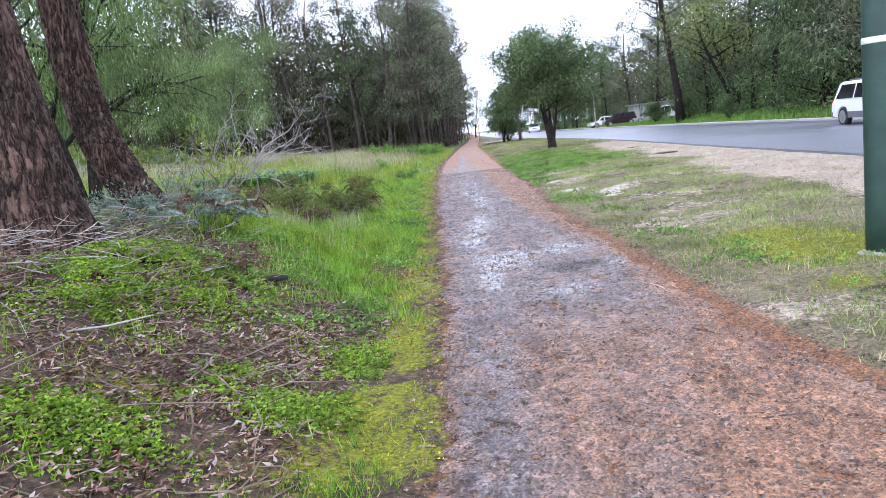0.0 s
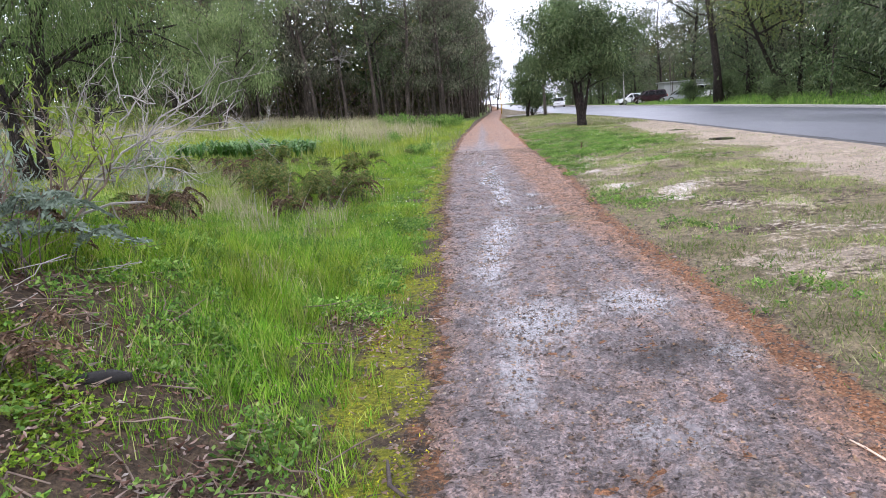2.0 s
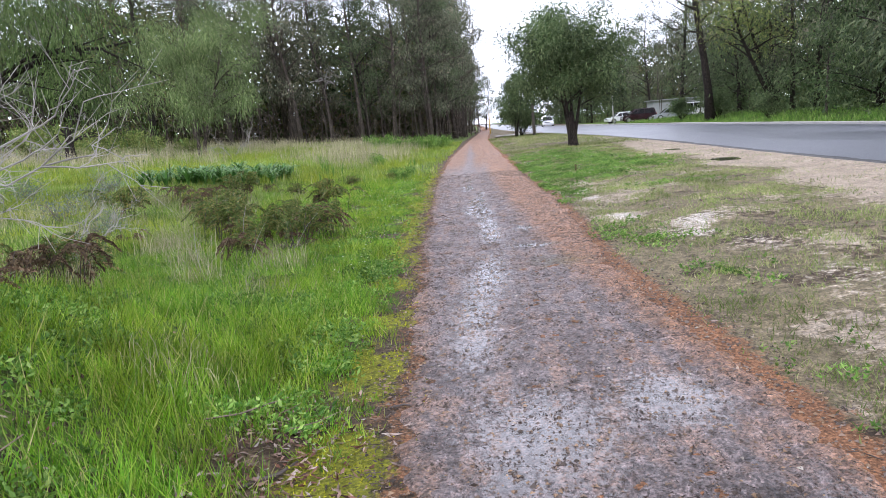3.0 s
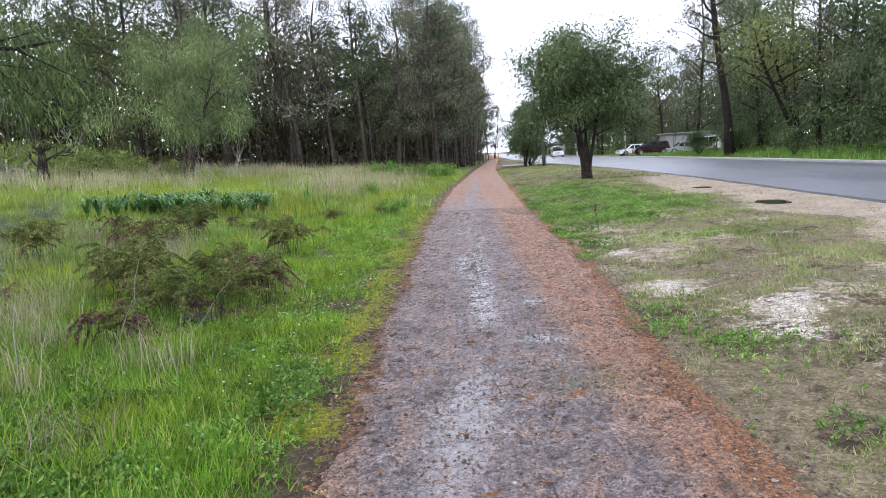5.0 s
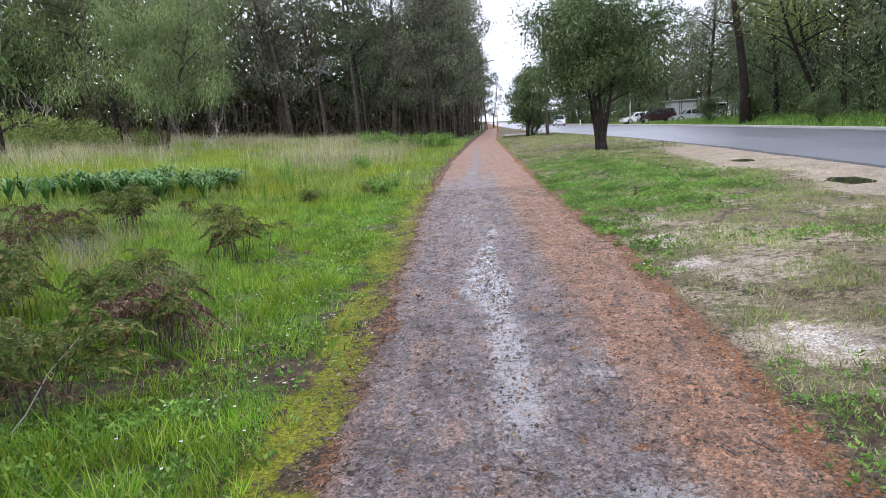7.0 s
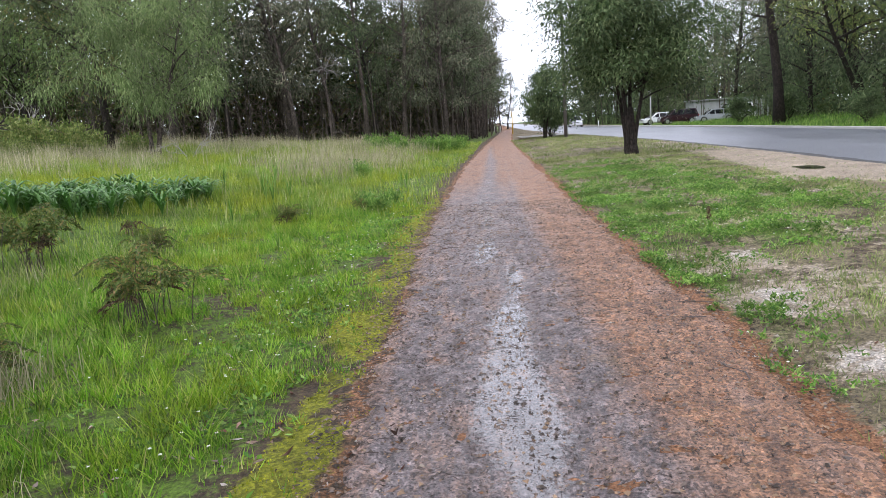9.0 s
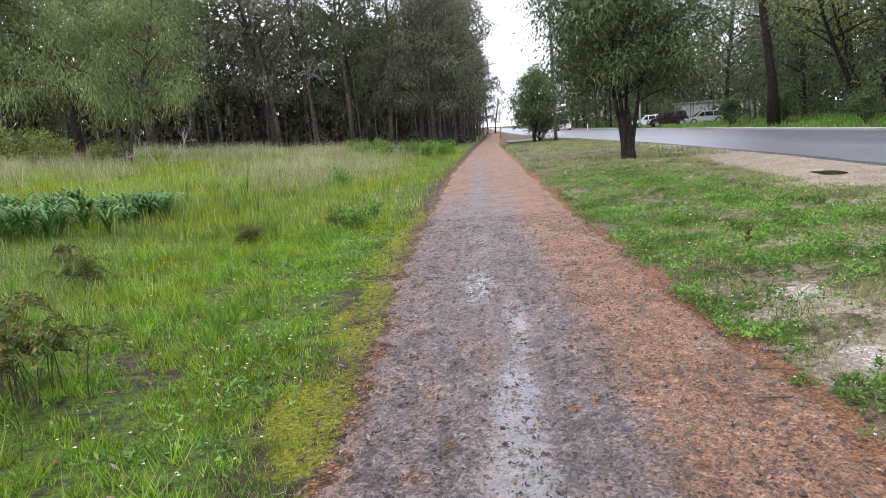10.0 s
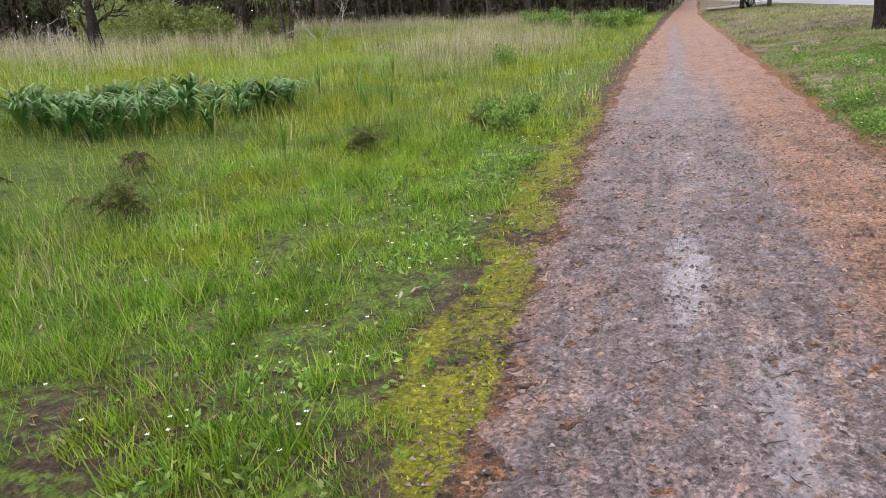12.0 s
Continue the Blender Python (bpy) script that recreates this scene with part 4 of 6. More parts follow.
soup = Soup()
for line, n, spread, top, open_from, seed in (([(x - 10, y + 14) for x, y in [(-75, 40)] + LEFT_EDGE], 52000, 2.2, 15, 9.0, 95), ([(x - 5, y + 7.5) for x, y in [(-75, 42)] + LEFT_EDGE], 48000, 1.6, 13, 7.5, 96),
                                              ([(x + 17, y + 8) for x, y in RIGHT_EDGE], 46000, 2.2, 14, 7.5, 97), ([(-60, 150), (-10, 190), (-3, 215)], 8000, 3, 13, 5, 98), ([(17, 200), (60, 170)], 7000, 3, 13, 5, 99)):
    P = masses(line, n, r2, spread, top, open_from, seed)
    soup.leaves(P, r2.normal(0, 0.6, P.shape), r2.uniform(0.4, 1.1, len(P)), r2.uniform(0.25, 0.55, len(P)), r2)
tagged(soup.thing("far_woods", M_DARKPINE), "dark dense woods behind the nearer trees", "woods", kind="stuff")
soup = Soup()
P = np.concatenate([band([(x + 1, y) for x, y in RIGHT_EDGE if y < 80], 17000, r2, 2.0, 0, 3.2), band([(33, 112), (27, 118), (20.5, 140), (18, 175)], 7000, r2, 1.6, 0, 3.2)])
soup.leaves(P, r2.normal(0, 0.5, P.shape) + [0, 0, 0.3], r2.uniform(0.15, 0.5, len(P)), r2.uniform(0.05, 0.14, len(P)), r2)
tagged(soup.thing("undergrowth", M_TREE_GREEN), "dark green undergrowth below the roadside trees", "undergrowth", kind="stuff")
soup = Soup()
for x, y in along([(a - 0.5, b + 0.3) for a, b in LEFT_EDGE], 0.6, r2, 1.5) + along([(a + 2, b) for a, b in RIGHT_EDGE], 1.6, r2, 1.8):
    h, z = r2.uniform(5, 13), float(height(x, y))
    d = r2.normal(0, 0.6, 2)
    soup.tube([(x, y, z - 0.1), (x + d[0] * 0.3, y + d[1] * 0.3, z + h * 0.5), (x + d[0], y + d[1], z + h)], [r2.uniform(0.03, 0.10), 0.04, 0.015], 5, 0, r2)
tagged(soup.thing("thin_trunks", M_BARK_GREY), "thin grey-brown sapling trunks in the woods", "saplings", kind="stuff")


# ---- grass ----
def LEFT_LINE(y):
    """Where the woods begin, seen across the meadow."""
    return np.interp(y, [45, 50, 58, 64, 72, 77, 82, 100], [-70, -52, -38, -26, -16, -8, -3.6, -2])


def scatter(n, x0, x1, y0, y1, chance, r=r2):
    x, y = r.uniform(x0, x1, n), r.uniform(y0, y1, n)
    keep = r.uniform(0, 1, n) < chance(x, y)
    x, y = x[keep], y[keep]
    return np.stack([x, y, height(x, y)], -1)


def off_path(x, y):
    return ss(0.02, 0.35, path_left(y) - x)


def lush(x, y):
    tall = blob(x, y, [(-1.6, 9.5, .7, 2.4, 1), (-1.35, 7.2, .4, .8, .7), (-1.9, 13, .8, 1.5, .5), (-1.7, 4.9, .25, .4, .6)])
    d = 0.08 + 0.92 * ss(0.43, 0.60, fbm(x, y, 0.4, 71)) + 0.38 * tall
    return np.clip(d, 0, 1) * off_path(x, y) * (1 - 0.93 * litter_weight(x, y)) * (1 - 0.95 * np.clip(moss_weight(x, y), 0, 1)) * (1 - 0.7 * np.clip(clover_weight(x, y), 0, 1))


def lush_height(x, y):
    tall = blob(x, y, [(-1.6, 9.5, .7, 2.4, 1), (-1.35, 7.2, .4, .8, .7), (-2.6, 13, 1.2, 2.5, .5)])
    return (0.03 + 0.06 * fbm(x, y, 0.7, 72) + 0.05 * tall + 0.045 * ss(0.6, 2.5, path_left(y) - x)) * (1 - 0.25 * ss(13, 16, y))


soup = Soup()
C = scatter(54000, -4.6, -0.3, 1.6, 27.5, lush)
n_each = 9
tone = r2.lognormal(0, 0.35, len(C))
P = np.repeat(C, n_each, 0)
P[:, :2] += r2.normal(0, 1, (len(P), 2)) * np.repeat(0.018 + 0.02 * tone, n_each)[:, None]
P[:, 2] = height(P[:, 0], P[:, 1])
h = np.repeat(lush_height(C[:, 0], C[:, 1]) * np.clip(tone, 0.5, 2.2), n_each) * r2.uniform(0.5, 1.3, len(P))
soup.blades(P, h, r2.uniform(0.005, 0.0105, len(P)), r2.uniform(0.1, 1.0, len(P)), r2, False)
C = scatter(2600, -5.5, -0.9, 6.5, 27, lambda x, y: ss(0.3, 0.9, path_left(y) - x) * ss(0.4, 0.6, fbm(x, y, 0.8, 89)) * (1 - litter_weight(x, y)))
P = np.repeat(C, 26, 0)
P[:, :2] += r2.normal(0, 0.035, (len(P), 2))
h = np.repeat(r2.uniform(0.09, 0.24, len(C)), 26) * r2.uniform(0.5, 1.2, len(P))
soup.blades(P, h, r2.uniform(0.007, 0.012, len(P)), r2.uniform(0.2, 1.1, len(P)), r2, False)
tagged(soup.thing("grass", M_GRASS), "lush bright green grass beside the path", "grass", kind="stuff")

soup = Soup()
P = scatter(150000, -13, -2.6, 9.5, 40, lambda x, y: ss(-2.6, -4.2, x) * (0.3 + 0.7 * ss(0.35, 0.6, fbm(x, y, 0.9, 73))) * (1 - 0.5 * ss(26, 40, y)))
h = (0.06 + 0.17 * fbm(P[:, 0], P[:, 1], 1.3, 74)) * r2.uniform(0.5, 1.5, len(P))
soup.blades(P, h, r2.uniform(0.008, 0.016, len(P)), r2.uniform(0.1, 0.6, len(P)), r2, False)
P = scatter(150000, -24, -1.2, 26, 72, lambda x, y: off_path(x, y) * (0.35 + 0.65 * ss(0.35, 0.6, fbm(x, y, 1.6, 75))) * (1 - 0.4 * ss(50, 70, y)) * ss(LEFT_LINE(y) - 1, LEFT_LINE(y) + 2, x))
h = (0.14 + 0.26 * fbm(P[:, 0], P[:, 1], 2.5, 76) * ss(0.5, 3, path_left(P[:, 1]) - P[:, 0])) * r2.uniform(0.5, 1.5, len(P))
soup.blades(P, h, r2.uniform(0.014, 0.03, len(P)), r2.uniform(0.1, 0.6, len(P)), r2, False)
tagged(soup.thing("meadow_grass", M_FIELD), "knee-high green meadow grass", "grass", kind="stuff")

soup = Soup()
P = scatter(60000, -30, -2.2, 30, 66, lambda x, y: ss(0.46, 0.62, fbm(x, y, 2.6, 77)) * ss(-2.4, -5, x) * ss(33, 40, y - 0.35 * x) * ss(LEFT_LINE(y) - 1, LEFT_LINE(y) + 2, x))
soup.blades(P, r2.uniform(0.35, 1.0, len(P)), r2.uniform(0.012, 0.022, len(P)), r2.uniform(0.05, 0.45, len(P)), r2, False)
for cx, cy, n, hh in ((-2.35, 12.9, 180, 0.42), (-3.0, 12.2, 150, 0.5), (-3.7, 13.6, 160, 0.5), (-2.0, 11.2, 110, 0.3), (-3.6, 10.6, 170, 0.5), (-2.3, 15.9, 90, 0.35), (-4.5, 14.5, 160, 0.5), (-3.2, 17.6, 250, 0.4), (-1.75, 8.6, 120, 0.25)):
    P = np.stack([r2.normal(cx, 0.16, n), r2.normal(cy, 0.2, n)], -1)
    soup.blades(np.column_stack([P, height(P[:, 0], P[:, 1])]), hh * r2.uniform(0.4, 1.3, n), r2.uniform(0.003, 0.006, n), r2.uniform(0.1, 0.9, n), r2)
for k in range(45):
    cx, cy, n, hh = r2.uniform(-9.5, -4.2), r2.uniform(9.5, 22), int(r2.uniform(40, 130)), r2.uniform(0.25, 0.6)
    P = np.stack([r2.normal(cx, 0.18, n), r2.normal(cy, 0.2, n)], -1)
    soup.blades(np.column_stack([P, height(P[:, 0], P[:, 1])]), hh * r2.uniform(0.4, 1.3, n), r2.uniform(0.003, 0.007, n), r2.uniform(0.1, 0.9, n), r2, False)
tagged(soup.thing("dry_grass", M_STRAW), "pale straw-coloured dry grass stalks", "grass", kind="stuff")

soup = Soup()
P = scatter(340000, 1.2, 7.6, 2.5, 40, lambda x, y: ss(-0.02, 0.35, x - path_right(y)) * (0.12 + 0.88 * ss(0.40, 0.60, fbm(x, y, 0.5, 78))) * (1 - ss(sand_near(y) - 0.5, sand_near(y) + 0.3, x + 1.6 * (fbm(x, y, 2.2, 51) - 0.5)) * 0.93) * (1 - 0.9 * np.clip(verge_bare(x, y), 0, 1)) * (1 - 0.35 * ss(22, 40, y)))
h = (0.014 + 0.045 * fbm(P[:, 0], P[:, 1], 0.8, 79)) * r2.uniform(0.5, 1.6, len(P))
soup.blades(P, h, r2.uniform(0.006, 0.013, len(P)), r2.uniform(0.2, 1.4, len(P)), r2, False)
P = scatter(26000, 1.2, 8, 38, 72, lambda x, y: (x > path_right(y)) * (x < road_near(y) - 0.3) * ss(0.3, 0.55, fbm(x, y, 1.2, 80)))
soup.blades(P, r2.uniform(0.04, 0.12, len(P)), r2.uniform(0.014, 0.03, len(P)), r2.uniform(0.2, 1.0, len(P)), r2, False)
tagged(soup.thing("verge_grass", M_THIN), "short sparse grass on the sandy verge", "grass", kind="stuff")
soup = Soup()
P = scatter(30000, 16.6, 23, 18, 105, lambda x, y: (x > road_far(y) + 0.5) * (y < 86) * (0.3 + 0.7 * ss(0.35, 0.6, fbm(x, y, 2, 81))))
soup.blades(P, r2.uniform(0.1, 0.42, len(P)), r2.uniform(0.02, 0.05, len(P)), r2.uniform(0.2, 0.7, len(P)), r2, False)
tagged(soup.thing("roadside_grass", M_WEED), "long green grass on the far roadside", "grass", kind="stuff")

# broad-leaved weeds on the verge and along the path, clover on the bank, moss tufts
def rosettes(soup, centres, r, leaves, size, rise, wide=0.45, fold=True):
    for k in range(leaves):
        a = r.uniform(0, 6.28, len(centres))
        up = r.uniform(0.1, rise, len(centres))
        d = np.stack([np.cos(a), np.sin(a), up], -1)
        lift = np.zeros((len(centres), 3))
        lift[:, 2] = r.uniform(0.0, 1.0, len(centres)) * size * rise * 0.9
        lift[:, :2] = r.normal(0, size * 0.35, (len(centres), 2))
        soup.leaves(centres + lift, d, size * r.uniform(0.5, 1.2, len(centres)), size * wide, r, fold)


soup = Soup()
P = scatter(120000, 1.2, 6.2, 3, 36, lambda x, y: np.clip(weed_weight(x, y) * 1.1, 0, 1) * ss(0.42, 0.58, fbm(x, y, 0.3, 82)))
P[:, 2] += 0.07 * ss(0.45, 0.7, fbm(P[:, 0], P[:, 1], 0.3, 82)) * r2.uniform(0.2, 1, len(P))
rosettes(soup, P, r2, 6, 0.036, 1.3, 0.5, False)
P = scatter(14000, -4.5, -0.4, 9, 27, lambda x, y: off_path(x, y) * (0.8 * np.exp(-((path_left(y) - x - 0.75) / 0.4) ** 2) * ss(0.42, 0.58, fbm(x, y, 0.5, 83)) + 0.08))
rosettes(soup, P, r2, 4, 0.05, 0.9)
P = scatter(24000, -4.6, -0.8, 5.2, 14.5, lambda x, y: off_path(x, y) * ss(0.48, 0.62, fbm(x, y, 0.55, 87)) * (1 - 0.5 * litter_weight(x, y)))
P[:, 2] += r2.uniform(0, 0.05, len(P))
rosettes(soup, P, r2, 4, 0.045, 1.0)
tagged(soup.thing("weeds", M_WEED), "leafy green weeds growing in clumps", "weeds", kind="stuff")
soup = Soup()
P = scatter(90000, -3.9, -0.7, 2.2, 7.2, lambda x, y: np.clip(clover_weight(x, y) * 1.3, 0, 1) * (0.1 + 0.9 * ss(0.39, 0.53, fbm(x, y, 0.3, 84))))
P[:, 2] += (0.02 + 0.09 * fbm(P[:, 0], P[:, 1], 0.22, 88)) * np.clip(clover_weight(P[:, 0], P[:, 1]), 0, 1) * r2.uniform(0.5, 1.1, len(P))
P = np.concatenate([P, scatter(48000, -4.6, -1.6, 7.5, 13.5, lambda x, y: np.clip(clover_weight(x, y) * 1.1, 0, 1) * (0.15 + 0.85 * ss(0.4, 0.55, fbm(x, y, 0.5, 90))))])
rosettes(soup, P, r2, 4, 0.024, 0.5, 0.85, False)
tagged(soup.thing("clover", M_CLOVER), "low bright green clover on the bank", "clover", kind="stuff")
soup = Soup()
P = scatter(160000, -2.4, 4.2, 2, 30, lambda x, y: np.clip(moss_weight(x, y), 0, 1) * ss(0.3, 0.5, fbm(x, y, 0.14, 85)))
soup.leaves(P + [0, 0, 0.035] * ss(0.35, 0.6, fbm(P[:, 0], P[:, 1], 0.14, 85))[:, None], r2.normal(0, 0.6, P.shape) + [0, 0, 0.7], r2.uniform(0.008, 0.02, len(P)), r2.uniform(0.006, 0.014, len(P)), r2)
P = scatter(9000, -1.2, 0.3, 2, 30, lambda x, y: ss(0.55, 0.7, fbm(x, y, 0.35, 86)) * ss(0.2, 0.0, np.abs(x - path_left(y) - 0.08)))
P[:, 2] = path_height(P[:, 0], P[:, 1])
soup.leaves(P, r2.normal(0, 0.6, P.shape) + [0, 0, 0.7], r2.uniform(0.008, 0.018, len(P)), r2.uniform(0.006, 0.012, len(P)), r2)
tagged(soup.thing("moss", M_MOSS), "yellow-green moss along the path's edge", "moss", kind="stuff")
M_PETAL = plain("white_petals", (0.8, 0.8, 0.74), 0.6, vary=0.05)
soup = Soup()
P = scatter(1500, -4.5, -0.8, 12, 27, lambda x, y: off_path(x, y) * (0.06 + 0.6 * np.exp(-((path_left(y) - x - 0.85) / 0.35) ** 2)))
P = np.concatenate([P, scatter(1500, 1.4, 5, 16, 32, lambda x, y: 0.35 * np.clip(weed_weight(x, y), 0, 1))])
P[:, 2] += r2.uniform(0.05, 0.12, len(P))
for a in np.linspace(0, 6.28, 6)[:-1]:
    soup.leaves(P, np.tile([math.cos(a), math.sin(a), 0.25], (len(P), 1)), 0.011, 0.008, r2, True)
tagged(soup.thing("wildflowers", M_PETAL), "tiny white wildflowers in the grass", "flowers", kind="stuff")

# ---- leaf litter, twigs and gravel ----
def curled(soup, P, size, r):
    n = len(P)
    a = r.uniform(0, 6.28, n)
    t = r.normal(0, 0.22, n)
    d = np.stack([np.cos(a) * np.cos(t), np.sin(a) * np.cos(t), np.sin(t)], -1)
    s = np.cross(d, np.array([0, 0, 1.0]) + r.normal(0, 0.35, (n, 3)))
    s /= np.linalg.norm(s, axis=1)[:, None]
    u = np.cross(s, d)
    L, W = (size * r.uniform(0.4, 1.5, n))[:, None], (size * r.uniform(0.14, 0.42, n))[:, None]
    c = r.normal(0.06, 0.14, n)[:, None] * L
    v = np.stack([P - d * L / 2 + u * c, P + s * W / 2 - d * L * 0.1 + u * c * 0.4, P - u * c * 0.3, P - s * W / 2 - d * L * 0.1 + u * c * 0.4, P + d * L / 2 + u * c], 1)
    v[..., 2] += 0.012
    k = np.arange(n) * 5
    soup.add(v, np.concatenate([np.stack([k, k + 1, k + 2], -1), np.stack([k, k + 2, k + 3], -1), np.stack([k + 1, k + 4, k + 2], -1), np.stack([k + 2, k + 4, k + 3], -1)]))


soup = Soup()
P = scatter(52000, -5, -0.4, 1.6, 9, lambda x, y: np.clip(litter_weight(x, y), 0, 1) * (0.3 + 0.7 * ss(0.35, 0.6, fbm(x, y, 0.4, 91))))
curled(soup, P + [0, 0, 1] * r2.uniform(0, 0.03, (len(P), 1)), 0.055, r2)
P = scatter(12000, -4.5, -0.3, 7, 27, lambda x, y: 0.14 + 0.9 * np.clip(litter_weight(x, y), 0, 1) + 0.35 * np.exp(-((path_left(y) - x - 0.7) / 0.3) ** 2) * ss(0.5, 0.62, fbm(x, y, 0.6, 92)))
curled(soup, P, 0.06, r2)
P = scatter(1800, 1.3, 6.5, 3, 30, lambda x, y: 0.5 * (x > path_right(y)))
curled(soup, P, 0.05, r2)
P = scatter(9000, -1.8, 0.2, 2, 27, lambda x, y: 0.9 * np.exp(-((x - path_left(y) - 0.02) / 0.12) ** 2))
P[:, 2] += 0.012
curled(soup, P, 0.022, r2)
tagged(soup.thing("leaf_litter", M_LITTER), "brown and grey fallen leaves", "leaf litter", kind="stuff")


def twig(soup, x, y, z, length, rad, r, flat=True, bend=0.25, sides=4):
    a = r.uniform(0, 6.28)
    d = np.array([math.cos(a), math.sin(a), r.normal(0, 0.02 if flat else 0.35)])
    s = np.array([-math.sin(a), math.cos(a), 0])
    t = np.linspace(-0.5, 0.5, 4)
    w = r.normal(0, bend * 0.3, 4)
    p = np.array([x, y, z]) + d * (length * t)[:, None] + s * (length * w)[:, None]
    if flat:
        p[:, 2] = height(p[:, 0], p[:, 1]) + rad + (0.016 if path_left(y) < x < path_right(y) else 0.008)
    soup.tube(p, rad * np.array([0.8, 1, 0.85, 0.5]), sides, 0.06, r)
    return p


soup = Soup()
for k in range(700):
    x, y = r2.uniform(-4.4, -0.7), r2.uniform(1.8, 8.5)
    if r2.uniform() < litter_weight(x, y):
        twig(soup, x, y, float(height(x, y)) + r2.uniform(0.01, 0.12), r2.uniform(0.12, 0.6), r2.uniform(0.002, 0.006), r2, r2.uniform() < 0.5)
for k in range(300):
    x, y = r2.normal(-3.05, 0.45), r2.normal(5.6, 0.9)
    twig(soup, x, y, float(height(x, y)) + r2.uniform(0.02, 0.25), r2.uniform(0.1, 0.4), r2.uniform(0.0015, 0.004), r2, False, 0.9)
tagged(soup.thing("twigs", M_TWIG), "tangle of dead brown twigs under the trees", "twigs", kind="stuff")
soup = Soup()
for k in range(220):
    x, y = r2.normal(-3.15, 0.4), r2.normal(6.0, 1.0)
    twig(soup, x, y, float(height(x, y)) + r2.uniform(0.02, 0.3), r2.uniform(0.12, 0.42), r2.uniform(0.0015, 0.004), r2, False, 0.7)
tagged(soup.thing("bleached_twigs", M_TWIG_GREY), "bleached grey twigs piled at the tree's foot", "twigs", kind="stuff")
soup = Soup()
for k in range(1700):
    y = 2.0 + 26 * r2.uniform() ** 1.1
    x = r2.uniform(path_left(y) - 0.25, path_right(y) + 0.2)
    twig(soup, x, y, 0, r2.uniform(0.015, 0.09), r2.uniform(0.0013, 0.0035), r2, True, 0.3, 3)
for k in range(900):
    y = 2.0 + 26 * r2.uniform()
    x = path_left(y) + r2.normal(0.0, 0.11)
    twig(soup, x, y, 0, r2.uniform(0.015, 0.07), r2.uniform(0.0013, 0.004), r2, True, 0.4, 3)
tagged(soup.thing("twig_bits", M_STICK), "dark bits of twig scattered over the path", "twigs", kind="stuff")
STICKS = [(0.06, 3.45, 0.20, .012), (-0.34, 3.38, 0.30, .009), (1.42, 4.55, .14, .012), (0.42, 4.4, .16, .007), (1.05, 5.3, .2, .006), (-0.36, 5.5, .25, .008), (-0.45, 5.9, .3, .012), (1.3, 3.2, .15, .007), (-.96, 20.8, .26, .011), (-1.22, 21.24, .16, .009), (-.25, 20.92, .2, .005),
          (.75, 14.7, .14, .008), (.2, 13.6, .3, .006), (1.2, 13.3, .3, .006), (.9, 12.9, .22, .005), (1.25, 13.8, .2, .007), (.62, 19.6, .18, .009), (1.3, 17.6, .4, .006), (1.35, 18.7, .2, .008), (-.6, 19.0, .2, .006), (-.7, 22.2, .25, .007), (.3, 20.2, .15, .006), (1.5, 19.1, .3, .008), (-1.0, 7.7, .4, .016), (-.45, 8.5, .12, .014), (1.0, 9.6, .12, .009), (.5, 10.7, .2, .006)]
for x, y, L, rad in STICKS:
    soup = Soup()
    p = twig(soup, 0, 0, 0, L, rad, r2, False, 0.3, 7)
    v = np.concatenate(soup.v)
    v[:, 2] *= 0.4
    low = v[:, 2].min()
    soup.v = [v - [0, 0, low]]
    st = soup.thing("stick", M_STICK, smooth=True)
    st.matrix_basis = Matrix.Translation((x, y, float(path_height(x, y)) + 0.001))
    tagged(st, "short dark wet stick lying on the gravel path", "stick", "sticks on the path")
soup = Soup()
P = scatter(38000, -1.4, 2.0, 2, 27, lambda x, y: (x > path_left(y) - 0.1) * (x < path_right(y)) * (0.25 + 0.75 * ss(0.45, 0.65, fbm(x, y, 0.5, 93))) * (0.75 - 0.4 * ss(14, 25, y)))
P = np.concatenate([P, np.column_stack([r2.normal(1.1, 0.28, 420), r2.normal(7.3, 0.22, 420), np.zeros(420)])])
P[:, 2] = path_height(P[:, 0], P[:, 1]) - 0.004
curled(soup, P, 0.024, r2)
tagged(soup.thing("bark_chips", M_STICK), "small dark chips of bark and leaf on the path", "bark chips", kind="stuff")
soup = Soup()
twig(soup, 0, 0, 0, 0.24, 0.008, r2, False, 0.1, 6)
v = np.concatenate(soup.v)
v[:, 2] *= 0.3
soup.v = [v - [0, 0, v[:, 2].min()]]
M_PALEWOOD = plain("split_pale_wood", (0.58, 0.44, 0.32), 0.7, vary=0.2, scale=20)
st = soup.thing("wood_splinter", M_PALEWOOD)
st.matrix_basis = Matrix.Translation((1.5, 5.96, float(path_height(1.5, 5.96)) + 0.002))
tagged(st, "pale split piece of wood on the path", "stick")

# gravel: small stones of eight faces
M_PEBBLE = leaf_material("gravel_stones", [(0.0, (0.05, 0.036, 0.03)), (0.3, (0.11, 0.08, 0.07)), (0.55, (0.22, 0.165, 0.15)), (0.75, (0.22, 0.135, 0.09)), (0.95, (0.33, 0.21, 0.14)), (1.0, (0.38, 0.34, 0.32))], 0.0, 0.45, 3)
tetra = np.array([(1, 0, 0), (-0.5, 0.87, 0), (-0.5, -0.87, 0), (0.1, 0.05, 0.8)])
tetf = np.array([(0, 1, 3), (1, 2, 3), (2, 0, 3)])
n = 48000
y = 2.0 + 25 * r2.uniform(0, 1, n) ** 1.15
x = path_left(y) - 0.15 + r2.uniform(0, 1, n) * (path_right(y) - path_left(y) + 0.4)
size = 0.005 + 0.011 * r2.uniform(0, 1, n) ** 3.0 + 0.00015 * y
a = r2.uniform(0, 6.28, n)
v = tetra[None] * r2.uniform(0.6, 1.5, (n, 1, 3))
